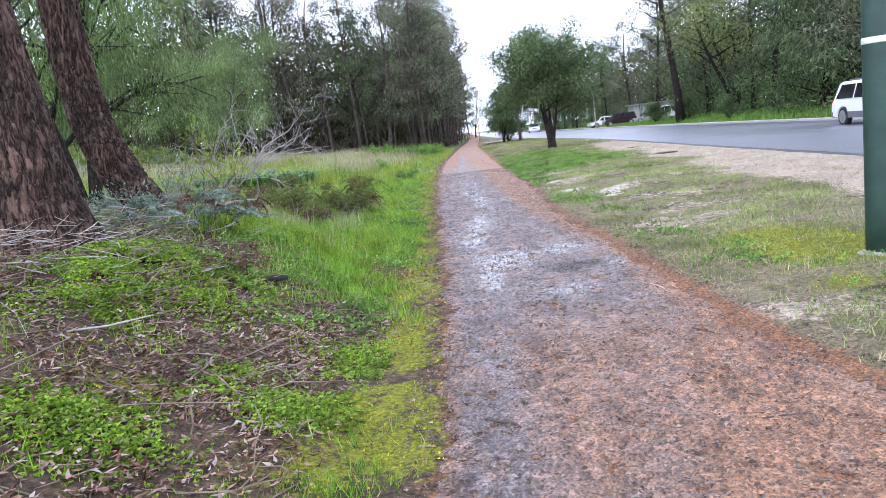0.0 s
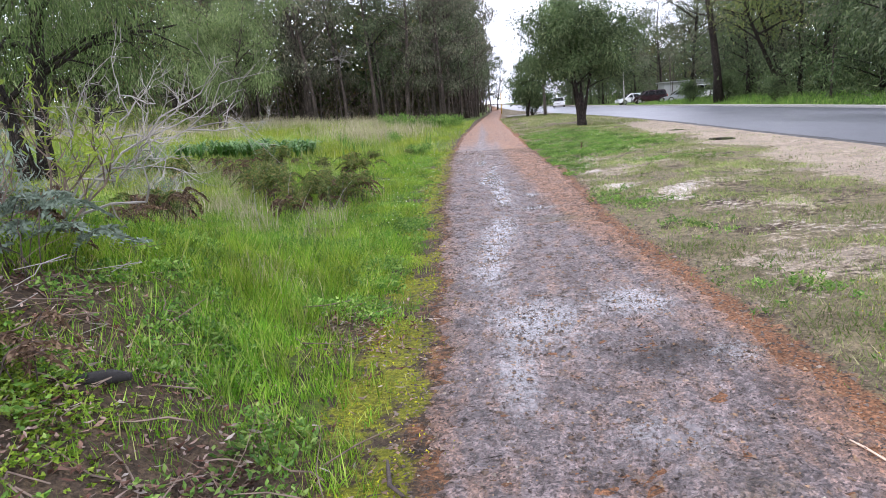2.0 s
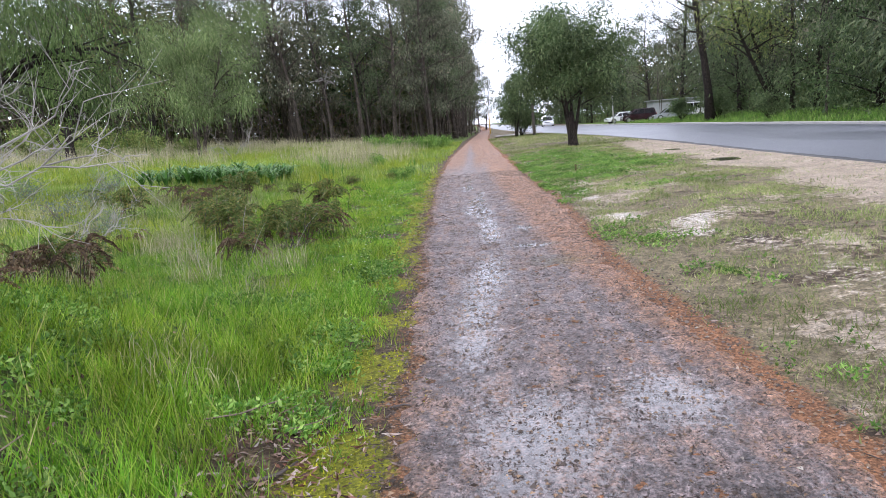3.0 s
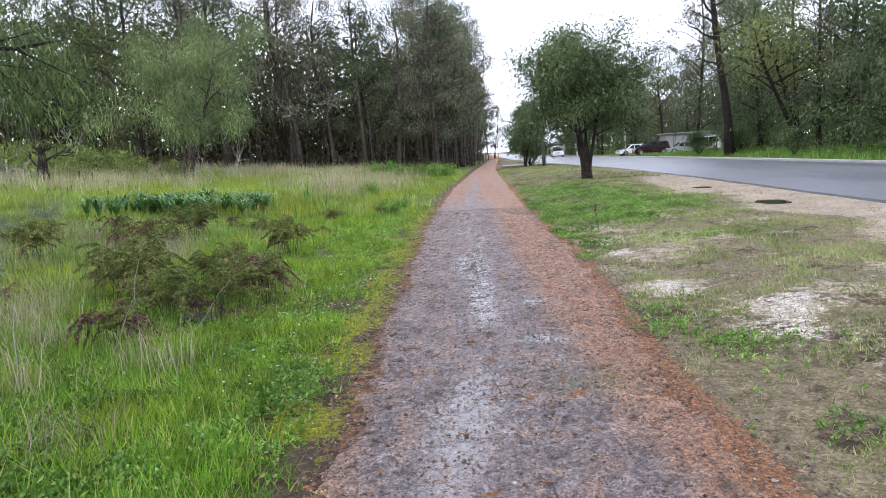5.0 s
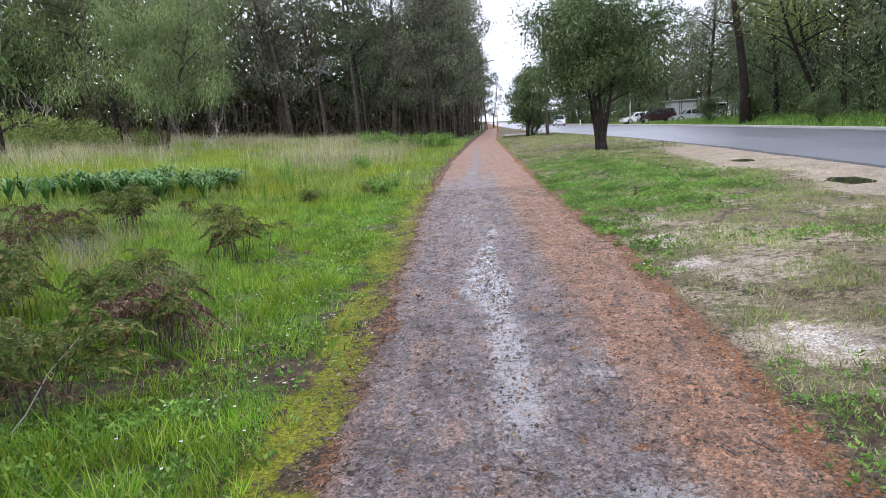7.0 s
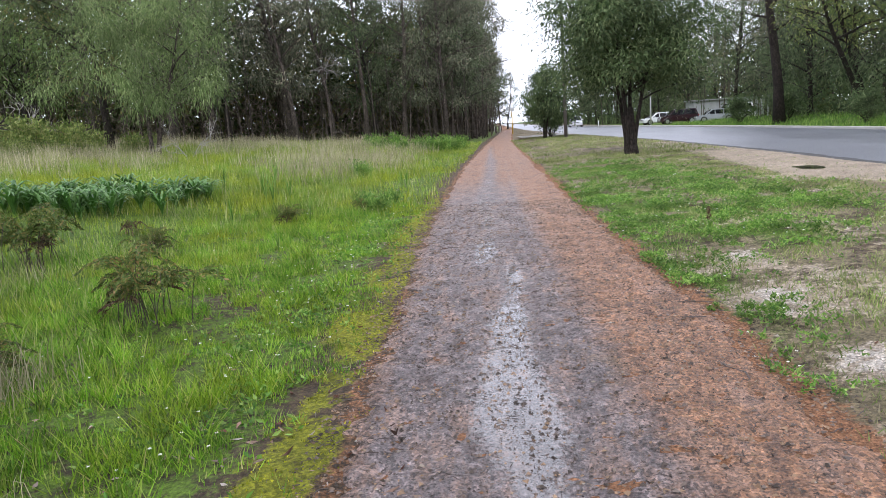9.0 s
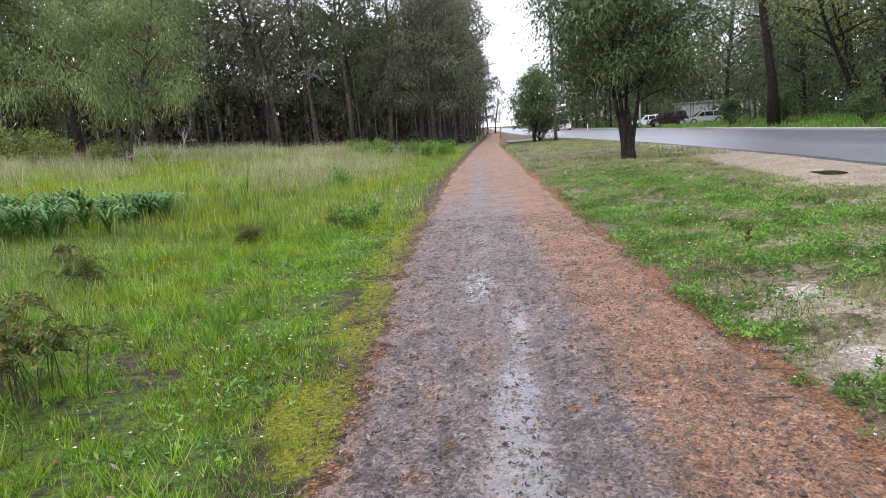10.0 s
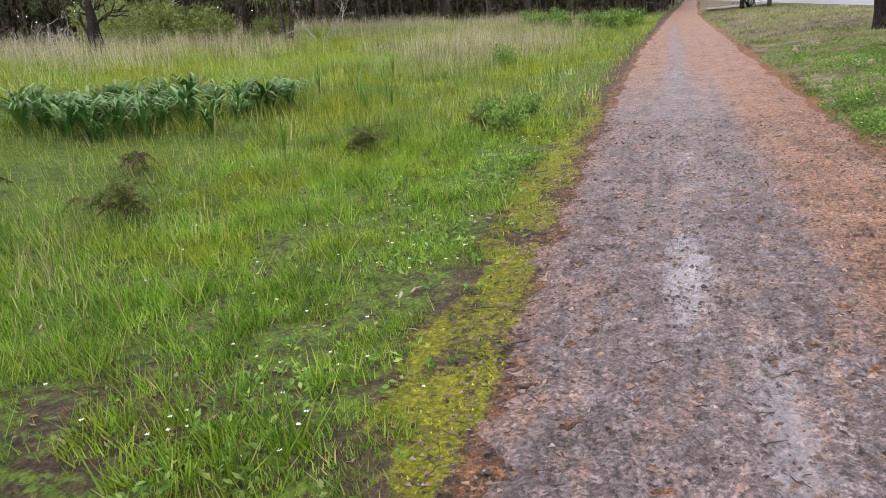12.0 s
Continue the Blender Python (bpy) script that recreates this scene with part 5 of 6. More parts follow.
vx = v[..., 0] * np.cos(a)[:, None] - v[..., 1] * np.sin(a)[:, None]
vy = v[..., 0] * np.sin(a)[:, None] + v[..., 1] * np.cos(a)[:, None]
v = np.stack([vx, vy, v[..., 2] * 0.8], -1) * size[:, None, None]
inside = (x > path_left(y) + 0.05) & (x < path_right(y) - 0.05)
base = np.stack([x, y, np.where(inside, path_height(x, y), height(x, y) + 0.004) - 0.001], -1)
mesh_ob = mesh_thing("gravel", (v + base[:, None, :]).reshape(-1, 3), (tetf[None] + (np.arange(n) * 4)[:, None, None]).reshape(-1, 3), M_PEBBLE)
tagged(mesh_ob, "loose grey and orange gravel on the path", "gravel", kind="stuff")


# ---- ferns ----
def bracken(seed, fronds, size, tall, foliage, stem_mat, dead=0.3):
    """Stalks from a loose foot, bare below, whose blades arch over; some fronds are dead and brown."""
    r = np.random.default_rng(seed)
    stalks, green, brown = Soup(), Soup(), Soup()
    for k in range(fronds):
        a = k * 2.4 + r.uniform(-0.6, 0.6)
        out = np.array([math.cos(a), math.sin(a), 0])
        t = np.linspace(0, 1, 11)
        h, ln = tall * r.uniform(0.45, 1.1), size * r.uniform(0.7, 1.3)
        withered = r.uniform() < dead
        sag = r.uniform(1.9, 2.5) + (0.5 if withered else 0)
        foot = np.array([*r.normal(0, 0.16 * size / 0.45, 2), 0])
        rx = foot + out * (ln * (0.12 * t + 0.88 * t ** 1.9))[:, None] + np.array([0, 0, 1.0]) * (h * np.sin(t * sag) / 0.97)[:, None] + r.normal(0, 0.012, (11, 3)) * t[:, None]
        stalks.tube(rx, np.linspace(0.0048, 0.0012, 11), 3, 0, r)
        side = np.cross(out, [0, 0, 1.0])
        P, D, L = [], [], []
        for u in np.linspace(0.42, 0.99, 13):
            i = min(int(u * 10), 9)
            o = rx[i] + (rx[i + 1] - rx[i]) * (u * 10 - i)
            way = unit(rx[i + 1] - rx[i])
            pl = ln * 0.62 * (1.03 - u) ** 0.75 * (0.7 if withered else 1) * r.uniform(0.8, 1.1)
            for sg in (-1, 1):
                pd = unit(side * sg + way * 0.4 + np.array([0, 0, r.normal(-0.5 if withered else -0.12, 0.2)]))
                m = max(3, int(pl / 0.019))
                w = np.repeat(np.linspace(0.1, 1, m), 2)
                s2 = np.tile([-1.0, 1.0], m)
                P.append(o + pd * (pl * w)[:, None] - np.array([0, 0, 1.0]) * (0.22 * pl * w * w)[:, None])
                D.append(pd * 0.6 + way * (0.9 * s2 * sg)[:, None] + r.normal(0, 0.2, (2 * m, 3)))
                L.append(0.042 * (1.12 - w) * size / 0.45 + 0.009)
        L = np.concatenate(L)
        (brown if withered else green).leaves(np.concatenate(P), np.concatenate(D), L, L * 0.52, r)
    return stalks, green, brown, foliage, stem_mat


def fern(made, x, y, turn, label, sink=0.02):
    stalks, green, brown, foliage, stem = made
    top = empty("fern", Matrix.Translation((x, y, float(height(x, y)) - sink)) @ Matrix.Rotation(turn, 4, "Z"), label, "fern", "bracken in the meadow")
    tagged(stalks.thing("stalk", stem, top), kind="stuff")
    if green.v:
        tagged(green.thing("frond_leaf", foliage, top), kind="stuff")
    if brown.v:
        tagged(brown.thing("dead_frond_leaf", M_FERN_DEAD, top, "withered rust-brown fronds"), kind="stuff")
    return top


ferns = [fern(bracken(401, 24, 0.40, 0.6, M_FERN, M_STICK, 0.1), -3.05, 19.2, 0.3, "green and rusty bracken fern in the grass"),
         fern(bracken(402, 20, 0.44, 0.62, M_FERN, M_STICK, 0.18), -2.5, 14.4, 1.3, "dark green bracken fern in the grass"),
         fern(bracken(403, 18, 0.40, 0.5, M_FERN, M_STICK, 0.62), -2.3, 15.5, 2.0, "dead rust-brown bracken beside the path"),
         fern(bracken(404, 8, 0.3, 0.28, M_FERN_DEAD, M_STICK, 1.0), -2.15, 6.0, 2.0, "dead red-brown fern on the bank")]
r3 = np.random.default_rng(31)
for kind_, x, y in ((1, -2.75, 16.3), (2, -2.6, 15.9), (0, -3.5, 17.8), (1, -5.4, 19.8), (2, -6.0, 19.4), (1, -3.9, 15.6), (1, -3.2, 14.9), (0, -3.3, 16.6), (2, -3.0, 13.6), (1, -4.2, 16.4), (2, -4.9, 17.6), (2, -6.1, 20.5), (1, -5.6, 21.6), (2, -7.2, 21.5), (1, -4.0, 11.5), (2, -4.4, 9.8), (1, -5.0, 12.6), (3, -3.0, 8.8), (2, -3.4, 10.2), (0, -4.6, 22.6), (0, -3.6, 25.4), (1, -2.6, 26.9), (2, -5.8, 24.2), (1, -6.8, 18.2), (3, -5.4, 15.5)):
    z = float(height(x, y)) - 0.02
    ob = copy_thing(ferns[kind_], Matrix.Translation((x, y, z)) @ Matrix.Rotation(r3.uniform(0, 6.28), 4, "Z"))
    ob.scale = (r3.uniform(0.7, 1.1),) * 3 if y < 22 else (r3.uniform(0.45, 0.7),) * 3
fern(bracken(406, 12, 0.42, 0.42, M_FERN_BLUE, M_STICK, 0.1), -2.75, 7.1, 0.3, "blue-green fern with arching fronds by the trees")
fern(bracken(407, 11, 0.36, 0.34, M_FERN_BLUE, M_STICK, 0.1), -3.15, 6.5, 1.3, "blue-green fern drooping over dead twigs")


# ---- shrubs ----
def branches(soup, o, d, length, rad, depth, r, tips, spread=0.6, sides=5):
    t = np.linspace(0, 1, 4)
    p = np.array(o) + unit(np.array(d)) * (length * t)[:, None] + r.normal(0, 0.11 * length, (4, 3)) * t[:, None]
    soup.tube(p[::3] if depth == 0 else p, (rad * (1 - 0.45 * t))[::3] if depth == 0 else rad * (1 - 0.45 * t), sides, 0, r, False)
    tips.append(p[-1])
    if depth:
        for k in range(3 if depth > 1 else 4):
            i = 3 if k == 0 else r.integers(1, 4)
            branches(soup, p[i], unit(np.array(d) + r.normal(0, spread, 3) + [0, 0, 0.12]), length * r.uniform(0.5, 0.8), rad * 0.6, depth - 1, r, tips, spread, 4 if depth > 2 else 3)


def dead_shrub(x, y, dirs, seed, label, z=0.0, length=0.7, rad=0.02, depth=4):
    r = np.random.default_rng(seed)
    top = empty("dead_shrub", Matrix.Translation((x, y, float(height(x, y)) - 0.05 + z)), label, "shrub")
    for d in dirs:
        soup, tips = Soup(), []
        branches(soup, (0, 0, 0), d, length, rad, depth, r, tips)
        soup.thing("branch", M_TWIG_GREY, top)


dead_shrub(-3.25, 8.3, [(0.85, -0.2, 0.42), (0.8, -0.1, 0.6), (0.6, 0.1, 0.8), (0.7, -0.3, 0.75)], 501, "bare grey dead shrub leaning over the grass", 0, 0.74, 0.015)
dead_shrub(-5.9, 14.6, [(0.9, 0, 0.5), (0.3, 0.2, 0.6)], 502, "bare grey dead bush in the meadow", 0, 0.55, 0.014)
dead_shrub(-13.9, 45, [(0.5, 0, 0.6), (-0.5, 0, 0.5)], 503, "fallen bleached branches under the weeping tree", 0, 1.1, 0.03, 3)
dead_shrub(-26, 50, [(0.9, 0, 0.3), (0.4, 0, 0.6), (-0.6, 0, 0.4)], 504, "fallen grey branches at the meadow's edge", 0, 1.3, 0.05, 3)
dead_shrub(-15.2, 73.5, [(0.9, -0.3, 0.15), (0.9, -0.4, -0.1)], 505, "dead drooping branch hanging from the woods", 6.0, 1.6, 0.05, 3)


def charred_stump(x, y, seed):
    r = np.random.default_rng(seed)
    top = empty("tree_stump", Matrix.Translation((x, y, float(height(x, y)) - 0.1)) @ Matrix.Scale(0.7, 4), "charred broken tree stump with jutting limbs", "stump")
    soup = Soup()
    soup.tube([(0, 0, 0), (0.06, 0, 0.6), (0.02, 0.05, 1.3), (0.1, 0, 2.0), (0.06, 0, 2.6), (0.12, 0, 2.9)], [0.5, 0.36, 0.3, 0.26, 0.2, 0.05], 12, 0.12, r)
    soup.thing("trunk", M_BARK_DARK, top)
    for d, z, ln in (((1, 0, 0.25), 1.7, 2.2), ((-0.8, 0.2, 0.4), 1.3, 1.4), ((0.7, -0.2, 0.7), 2.1, 1.0), ((-0.5, 0, 0.9), 2.0, 0.8)):
        soup, tips = Soup(), []
        branches(soup, (0.05, 0, z), d, ln * 0.6, 0.10, 2, r, tips, 0.35)
        soup.thing("limb", M_BARK_DARK, top)


charred_stump(-20.5, 40.0, 506)
dead_shrub(-21.6, 38.6, [(0.7, 0, 0.4), (-0.6, 0, 0.35), (0.2, 0.3, 0.5)], 507, "fallen grey branches beside the charred stump", 0, 0.9, 0.03, 3)


def leafy_shrub(seed, tall, wide, n_stem, foliage, wood, leaf, per_tip, scatter_r, depth=3):
    r = np.random.default_rng(seed)
    wood_s, leaf_s, tips = Soup(), Soup(), []
    for k in range(n_stem):
        a = k * 2.4 + r.uniform(-0.4, 0.4)
        branches(wood_s, (0, 0, 0), (math.cos(a) * wide, math.sin(a) * wide, 1.0), tall * 0.42, 0.012 * tall, depth, r, tips, 0.5, 4)
    tips = np.array(tips)
    tips = tips[tips[:, 2] > 0.15 * tall]
    P = np.repeat(tips, per_tip, 0) + r.normal(0, scatter_r, (len(tips) * per_tip, 3))
    P[:, 2] = np.abs(P[:, 2])
    D = r.normal(0, 0.6, P.shape) + [0, 0, 0.35]
    leaf_s.leaves(P, D, leaf[0] * r.uniform(0.6, 1.4, len(P)), leaf[1] * r.uniform(0.7, 1.3, len(P)), r, True)
    return wood_s, leaf_s, wood, foliage


def shrub(made, x, y, turn, label, group="", size=1.0, name="shrub"):
    w, l, wood, foliage = made
    top = empty(name, Matrix.Translation((x, y, float(height(x, y)) - 0.04)) @ Matrix.Rotation(turn, 4, "Z") @ Matrix.Scale(size, 4), label, "shrub", group)
    tagged(w.thing("stem", wood, top), kind="stuff")
    tagged(l.thing("leaves", foliage, top), kind="stuff")
    return top


shrub(leafy_shrub(511, 1.15, 0.35, 3, M_LIME, M_TWIG, (0.075, 0.016), 7, 0.07, 2), -2.85, 7.75, 0, "thin young shrub with lime-green leaf tips")
shrub(leafy_shrub(512, 0.9, 0.5, 4, M_FERN_BLUE, M_TWIG, (0.06, 0.014), 7, 0.08, 2), -3.1, 7.3, 0, "dull blue-green bush at the tree's foot")
low = shrub(leafy_shrub(516, 0.62, 0.8, 5, M_FERN_BLUE, M_TWIG, (0.05, 0.014), 9, 0.09, 2), -4.3, 8.6, 0, "low grey-green bush in the meadow", "low bushes in the meadow")
for x, y, s in ((-4.9, 9.6, 1.1), (-5.6, 10.8, 1), (-4.2, 10.9, .8), (-6.4, 12.4, 1.2), (-5.2, 13.4, .9), (-7.4, 14, 1.2), (-6.2, 16.2, .9), (-7.8, 17.6, 1.1), (-8.6, 20.4, 1.1), (-5.2, 19.4, .7), (-9.8, 23.4, 1.2), (-4.0, 7.6, .8), (-10.6, 21, 1.2)):
    copy_thing(low, Matrix.Translation((x, y, float(height(x, y)) - 0.04)) @ Matrix.Rotation(x * 3, 4, "Z")).scale = (s, s, s)
hedge = shrub(leafy_shrub(513, 1.7, 0.7, 6, M_SHRUB, M_TWIG, (0.16, 0.07), 9, 0.2), -20.5, 46, 0, "rounded yellow-green bush at the meadow's edge", "bushes at the meadow's edge")
for x, y, s in ((-23, 46.5, 1.1), (-25.5, 48, 1.2), (-18.6, 44.6, 0.8), (-22, 43.5, 0.9), (-28, 49, 1.2), (-17.2, 47, 0.7), (-20, 42, 0.6)):
    copy_thing(hedge, Matrix.Translation((x, y, float(height(x, y)) - 0.04)) @ Matrix.Rotation(x * 3, 4, "Z")).scale = (s, s, s)
tallweed = shrub(leafy_shrub(514, 1.0, 0.5, 6, M_WEED, M_WEED, (0.14, 0.05), 10, 0.13, 2), -3.2, 55, 0, "tall green leafy weeds beside the path", "tall weeds at the bend")
for x, y, s in ((-2.5, 57, .9), (-3.9, 56, 1), (-4.8, 57.5, 1), (-5.6, 55.5, 1), (-6.4, 58, 1.1), (-7.2, 56.5, .9), (-3.2, 59, 1.0), (-2.4, 60.5, .9), (-8.0, 60, 1), (-4.4, 36.0, .6), (-4.1, 35.6, .5), (-2.3, 26.6, .45), (-2.15, 27.3, .4), (-2.6, 27.2, .4)):
    copy_thing(tallweed, Matrix.Translation((x, y, float(height(x, y)) - 0.04)) @ Matrix.Rotation(x * 5, 4, "Z")).scale = (s, s, s)
verge_bush = shrub(leafy_shrub(515, 3.4, 0.45, 8, M_TREE_GREEN, M_BARK_DARK, (0.24, 0.08), 11, 0.3), 4.2, 69.5, 0, "large round green bush on the verge")
tree(grow_tree(134, 5.2, 0.09, 12, 0.16, 1.7, 0.8, 0.3, 46, (0.2, 0.06), 0.4, M_BARK_DARK, M_TREE_GREEN, lean=(0.5, 0), stems=3, split=0.16, subs=4, shape="round"), stand(3.7, 68, 0.4, 1), "ragged small green tree with several stems on the verge")
for x, y, s in ((19.6, 63.5, 0.7), (18.6, 70, 0.6), (19, 52, 0.5)):
    copy_thing(verge_bush, Matrix.Translation((x, y, float(height(x, y)))) @ Matrix.Rotation(x, 4, "Z")).scale = (s, s, s)


def strap_clump(seed, leaves, length, width, upright):
    r = np.random.default_rng(seed)
    soup = Soup()
    for k in range(leaves):
        a, ln, w = r.uniform(0, 6.28), length * r.uniform(0.6, 1.2), width * r.uniform(0.7, 1.2)
        out, side = np.array([math.cos(a), math.sin(a), 0]), np.array([-math.sin(a), math.cos(a), 0])
        t = np.linspace(0, 1, 5)
        c = out * (ln * (1 - upright) * (0.2 * t + 0.8 * t * t))[:, None] + np.array([0, 0, 1.0]) * (ln * np.sin(t * (1.35 + 0.9 * (1 - upright))) * 0.85)[:, None]
        ww = w * np.array([0.6, 1, 1, 0.7, 0.05])[:, None] / 2
        v = np.concatenate([c - side * ww, c + side * ww + [0, 0, 0.004]])
        soup.add(v, None, [(i, i + 5, i + 6, i + 1) for i in range(4)])
    return soup


clumps = []
bed = [(-6.2 - 3.2 * u + r3.normal(0, 0.12), 27.8 - 2.1 * u + r3.uniform(-1.6, 1.6)) for u in np.linspace(0, 1, 66)]
for k, (x, y) in enumerate(bed):
    m = Matrix.Translation((x, y, float(height(x, y)) - 0.03)) @ Matrix.Rotation(k * 1.7, 4, "Z")
    if k < 3:
        ob = strap_clump(520 + k, 24, 0.52, 0.045, 0.2).thing("strap_leaf_plant", M_STRAP)
        ob.matrix_basis = m
        clumps.append(tagged(ob, "clump of glossy dark green strap leaves", "plant", "strap-leaf bed in the meadow"))
    else:
        copy_thing(clumps[k % 3], m).scale = (r3.uniform(0.7, 1.2),) * 3
reeds = []
for k, (x, y, s) in enumerate([(-4.7, 28.0, 1), (-4.95, 28.3, .9), (-4.5, 28.5, .9), (-5.3, 29.2, 1), (-4.5, 25.1, .8), (-3.3, 25.6, .55), (-3.0, 22.8, .45), (-5.6, 31.0, 1), (-6.2, 33, 1), (-2.2, 30.5, .8), (-2.4, 31, .8), (-6.6, 30.2, .9)]):
    m = Matrix.Translation((x, y, float(height(x, y)) - 0.03)) @ Matrix.Rotation(k * 2.1, 4, "Z")
    if k < 2:
        ob = strap_clump(540 + k, 13, 0.75, 0.022, 0.82).thing("reed_clump", M_WEED)
        ob.matrix_basis = m
        reeds.append(tagged(ob, "upright clump of green reeds in the meadow", "reeds", "reed clumps in the meadow"))
    else:
        copy_thing(reeds[k % 2], m).scale = (s, s, s)
dock = empty("dock_weed", Matrix.Translation((2.45, 22.1, float(height(2.45, 22.1)))), "rust-topped weed standing in the verge", "weed")
soup = Soup()
soup.blades(np.tile([0, 0, 0.0], (10, 1)) + r2.normal(0, 0.02, (10, 3)) * [1, 1, 0], 0.2, 0.02, 0.5, r2)
soup.thing("leaves", M_WEED, dock)
soup = Soup()
P = np.stack([r2.normal(0, 0.012, 90), r2.normal(0, 0.012, 90), r2.uniform(0.15, 0.3, 90)], -1)
soup.leaves(P, r2.normal(0, 0.4, P.shape) + [0, 0, 1], 0.03, 0.014, r2)
soup.thing("seed_head", M_FERN_DEAD, dock, "rust-brown seed head")

# charred log and stones
soup = Soup()
soup.tube([(-0.14, 0, 0.03), (-0.05, 0.02, 0.034), (0.06, 0.01, 0.034), (0.15, -0.03, 0.03)], [0.022, 0.036, 0.034, 0.018], 10, 0.14, r2)
lg = soup.thing("charred_log", plain("charcoal", (0.02, 0.018, 0.017), 0.8, vary=0.4, scale=30, bump=0.8), smooth=True)
lg.matrix_basis = Matrix.Translation((-1.9, 6.25, float(height(-1.9, 6.25)) - 0.005)) @ Matrix.Rotation(0.4, 4, "Z")
tagged(lg, "short charred log on the bank", "log")
soup = Soup()
soup.tube([(-0.35, 0, 0.03), (-0.1, 0.06, 0.05), (0.1, 0.03, 0.05), (0.35, 0.1, 0.06)], [0.005, 0.008, 0.007, 0.003], 7, 0.1, r2)
lg = soup.thing("fallen_branch", M_TWIG_GREY, smooth=True)
lg.matrix_basis = Matrix.Translation((-2.3, 3.9, float(height(-2.3, 3.9)) + 0.02)) @ Matrix.Rotation(0.25, 4, "Z")
tagged(lg, "thin fallen grey branch on the leaf litter", "branch")
for x, y, z, rot, tilt in ((-2.6, 14.1, 0.02, 0.4, 0.9), (-3.1, 12.4, 0.02, 2.0, 1.2), (-3.3, 14.4, 0.02, 1.2, 1.35), (-2.9, 13.2, 0.02, -0.4, 1.0)):
    soup = Soup()
    soup.tube([(0, 0, 0), (0.02, 0.01, 0.25), (0.0, 0.02, 0.5), (0.03, 0, 0.75)], [0.0045, 0.004, 0.003, 0.0015], 5, 0, r2)
    lg = soup.thing("dry_stalk", M_TWIG_GREY)
    lg.matrix_basis = Matrix.Translation((x, y, float(height(x, y)) - 0.02)) @ Matrix.Rotation(rot, 4, "Z") @ Matrix.Rotation(1.57 - tilt, 4, "Y")
    tagged(lg, "dry pale stalk leaning in the grass", "stalk", "dry stalks")

# ---- roadside: puddles, poles, posts ----
kw = Nodes("still_water")
M_WATER = kw.done((0.03, 0.026, 0.02), 0.06, kw.bump(kw.noise(12, 2), 0.04, 0.01), spec=0.5)
for x, y, a, b in ((6.55, 23.8, 0.42, 0.85), (6.9, 30.0, 0.28, 0.7)):
    bm = bmesh.new()
    ring = [bm.verts.new((x + a * math.cos(t) * (1 + 0.2 * math.sin(3 * t + x)), y + b * math.sin(t) * (1 + 0.15 * math.cos(2 * t)), 0.075)) for t in np.linspace(0, 2 * math.pi, 40, endpoint=False)]
    bm.faces.new(ring)
    tagged(part("puddle", bm, M_WATER), "shallow muddy puddle in the roadside sand", "puddle", kind="structure")


def turned(profile, sides=24):
    """A turned solid from (radius, z) pairs."""
    bm = bmesh.new()
    rings = [[bm.verts.new((r_ * math.cos(2 * math.pi * k / sides), r_ * math.sin(2 * math.pi * k / sides), z_)) for k in range(sides)] for r_, z_ in profile]
    for a, b in zip(rings, rings[1:]):
        for k in range(sides):
            bm.faces.new((a[k], a[(k + 1) % sides], b[(k + 1) % sides], b[k]))
    bm.faces.new(rings[-1])
    bm.faces.new(rings[0][::-1])
    return bm


M_GREENPAINT = plain("dark_green_paint", (0.020, 0.052, 0.038), 0.45, vary=0.35, scale=4, bump=0.15)
M_WHITEPAINT = plain("white_paint", (0.78, 0.78, 0.76), 0.5, vary=0.08, scale=5)
M_YELLOW = plain("yellow_paint", (0.75, 0.46, 0.02), 0.5, vary=0.1)
M_WOODPOLE = plain("weathered_pole", (0.13, 0.115, 0.10), 0.85, vary=0.3, scale=5, bump=0.5)
M_PALEPOLE = plain("pale_grey_pole", (0.42, 0.41, 0.39), 0.7, vary=0.15)
px_, py0 = 3.36, 5.95
gp = empty("street_pole", Matrix.Translation((px_, py0, float(height(px_, py0)) - 0.03)), "dark green painted steel pole on the verge", "pole")
part("shaft", turned([(0.105, 0), (0.105, 0.3), (0.10, 2.5), (0.09, 6.0)]), M_GREENPAINT, gp, smooth=True)
part("band", turned([(0.1025, 1.74), (0.105, 1.745), (0.105, 1.785), (0.1025, 1.79)]), M_WHITEPAINT, gp, "white band", True)
part("footing", turned([(0.17, 0), (0.165, 0.03), (0.13, 0.045), (0.107, 0.05)]), plain("dirty_concrete", (0.28, 0.25, 0.21), 0.85, vary=0.3, scale=8), gp, "concrete footing")
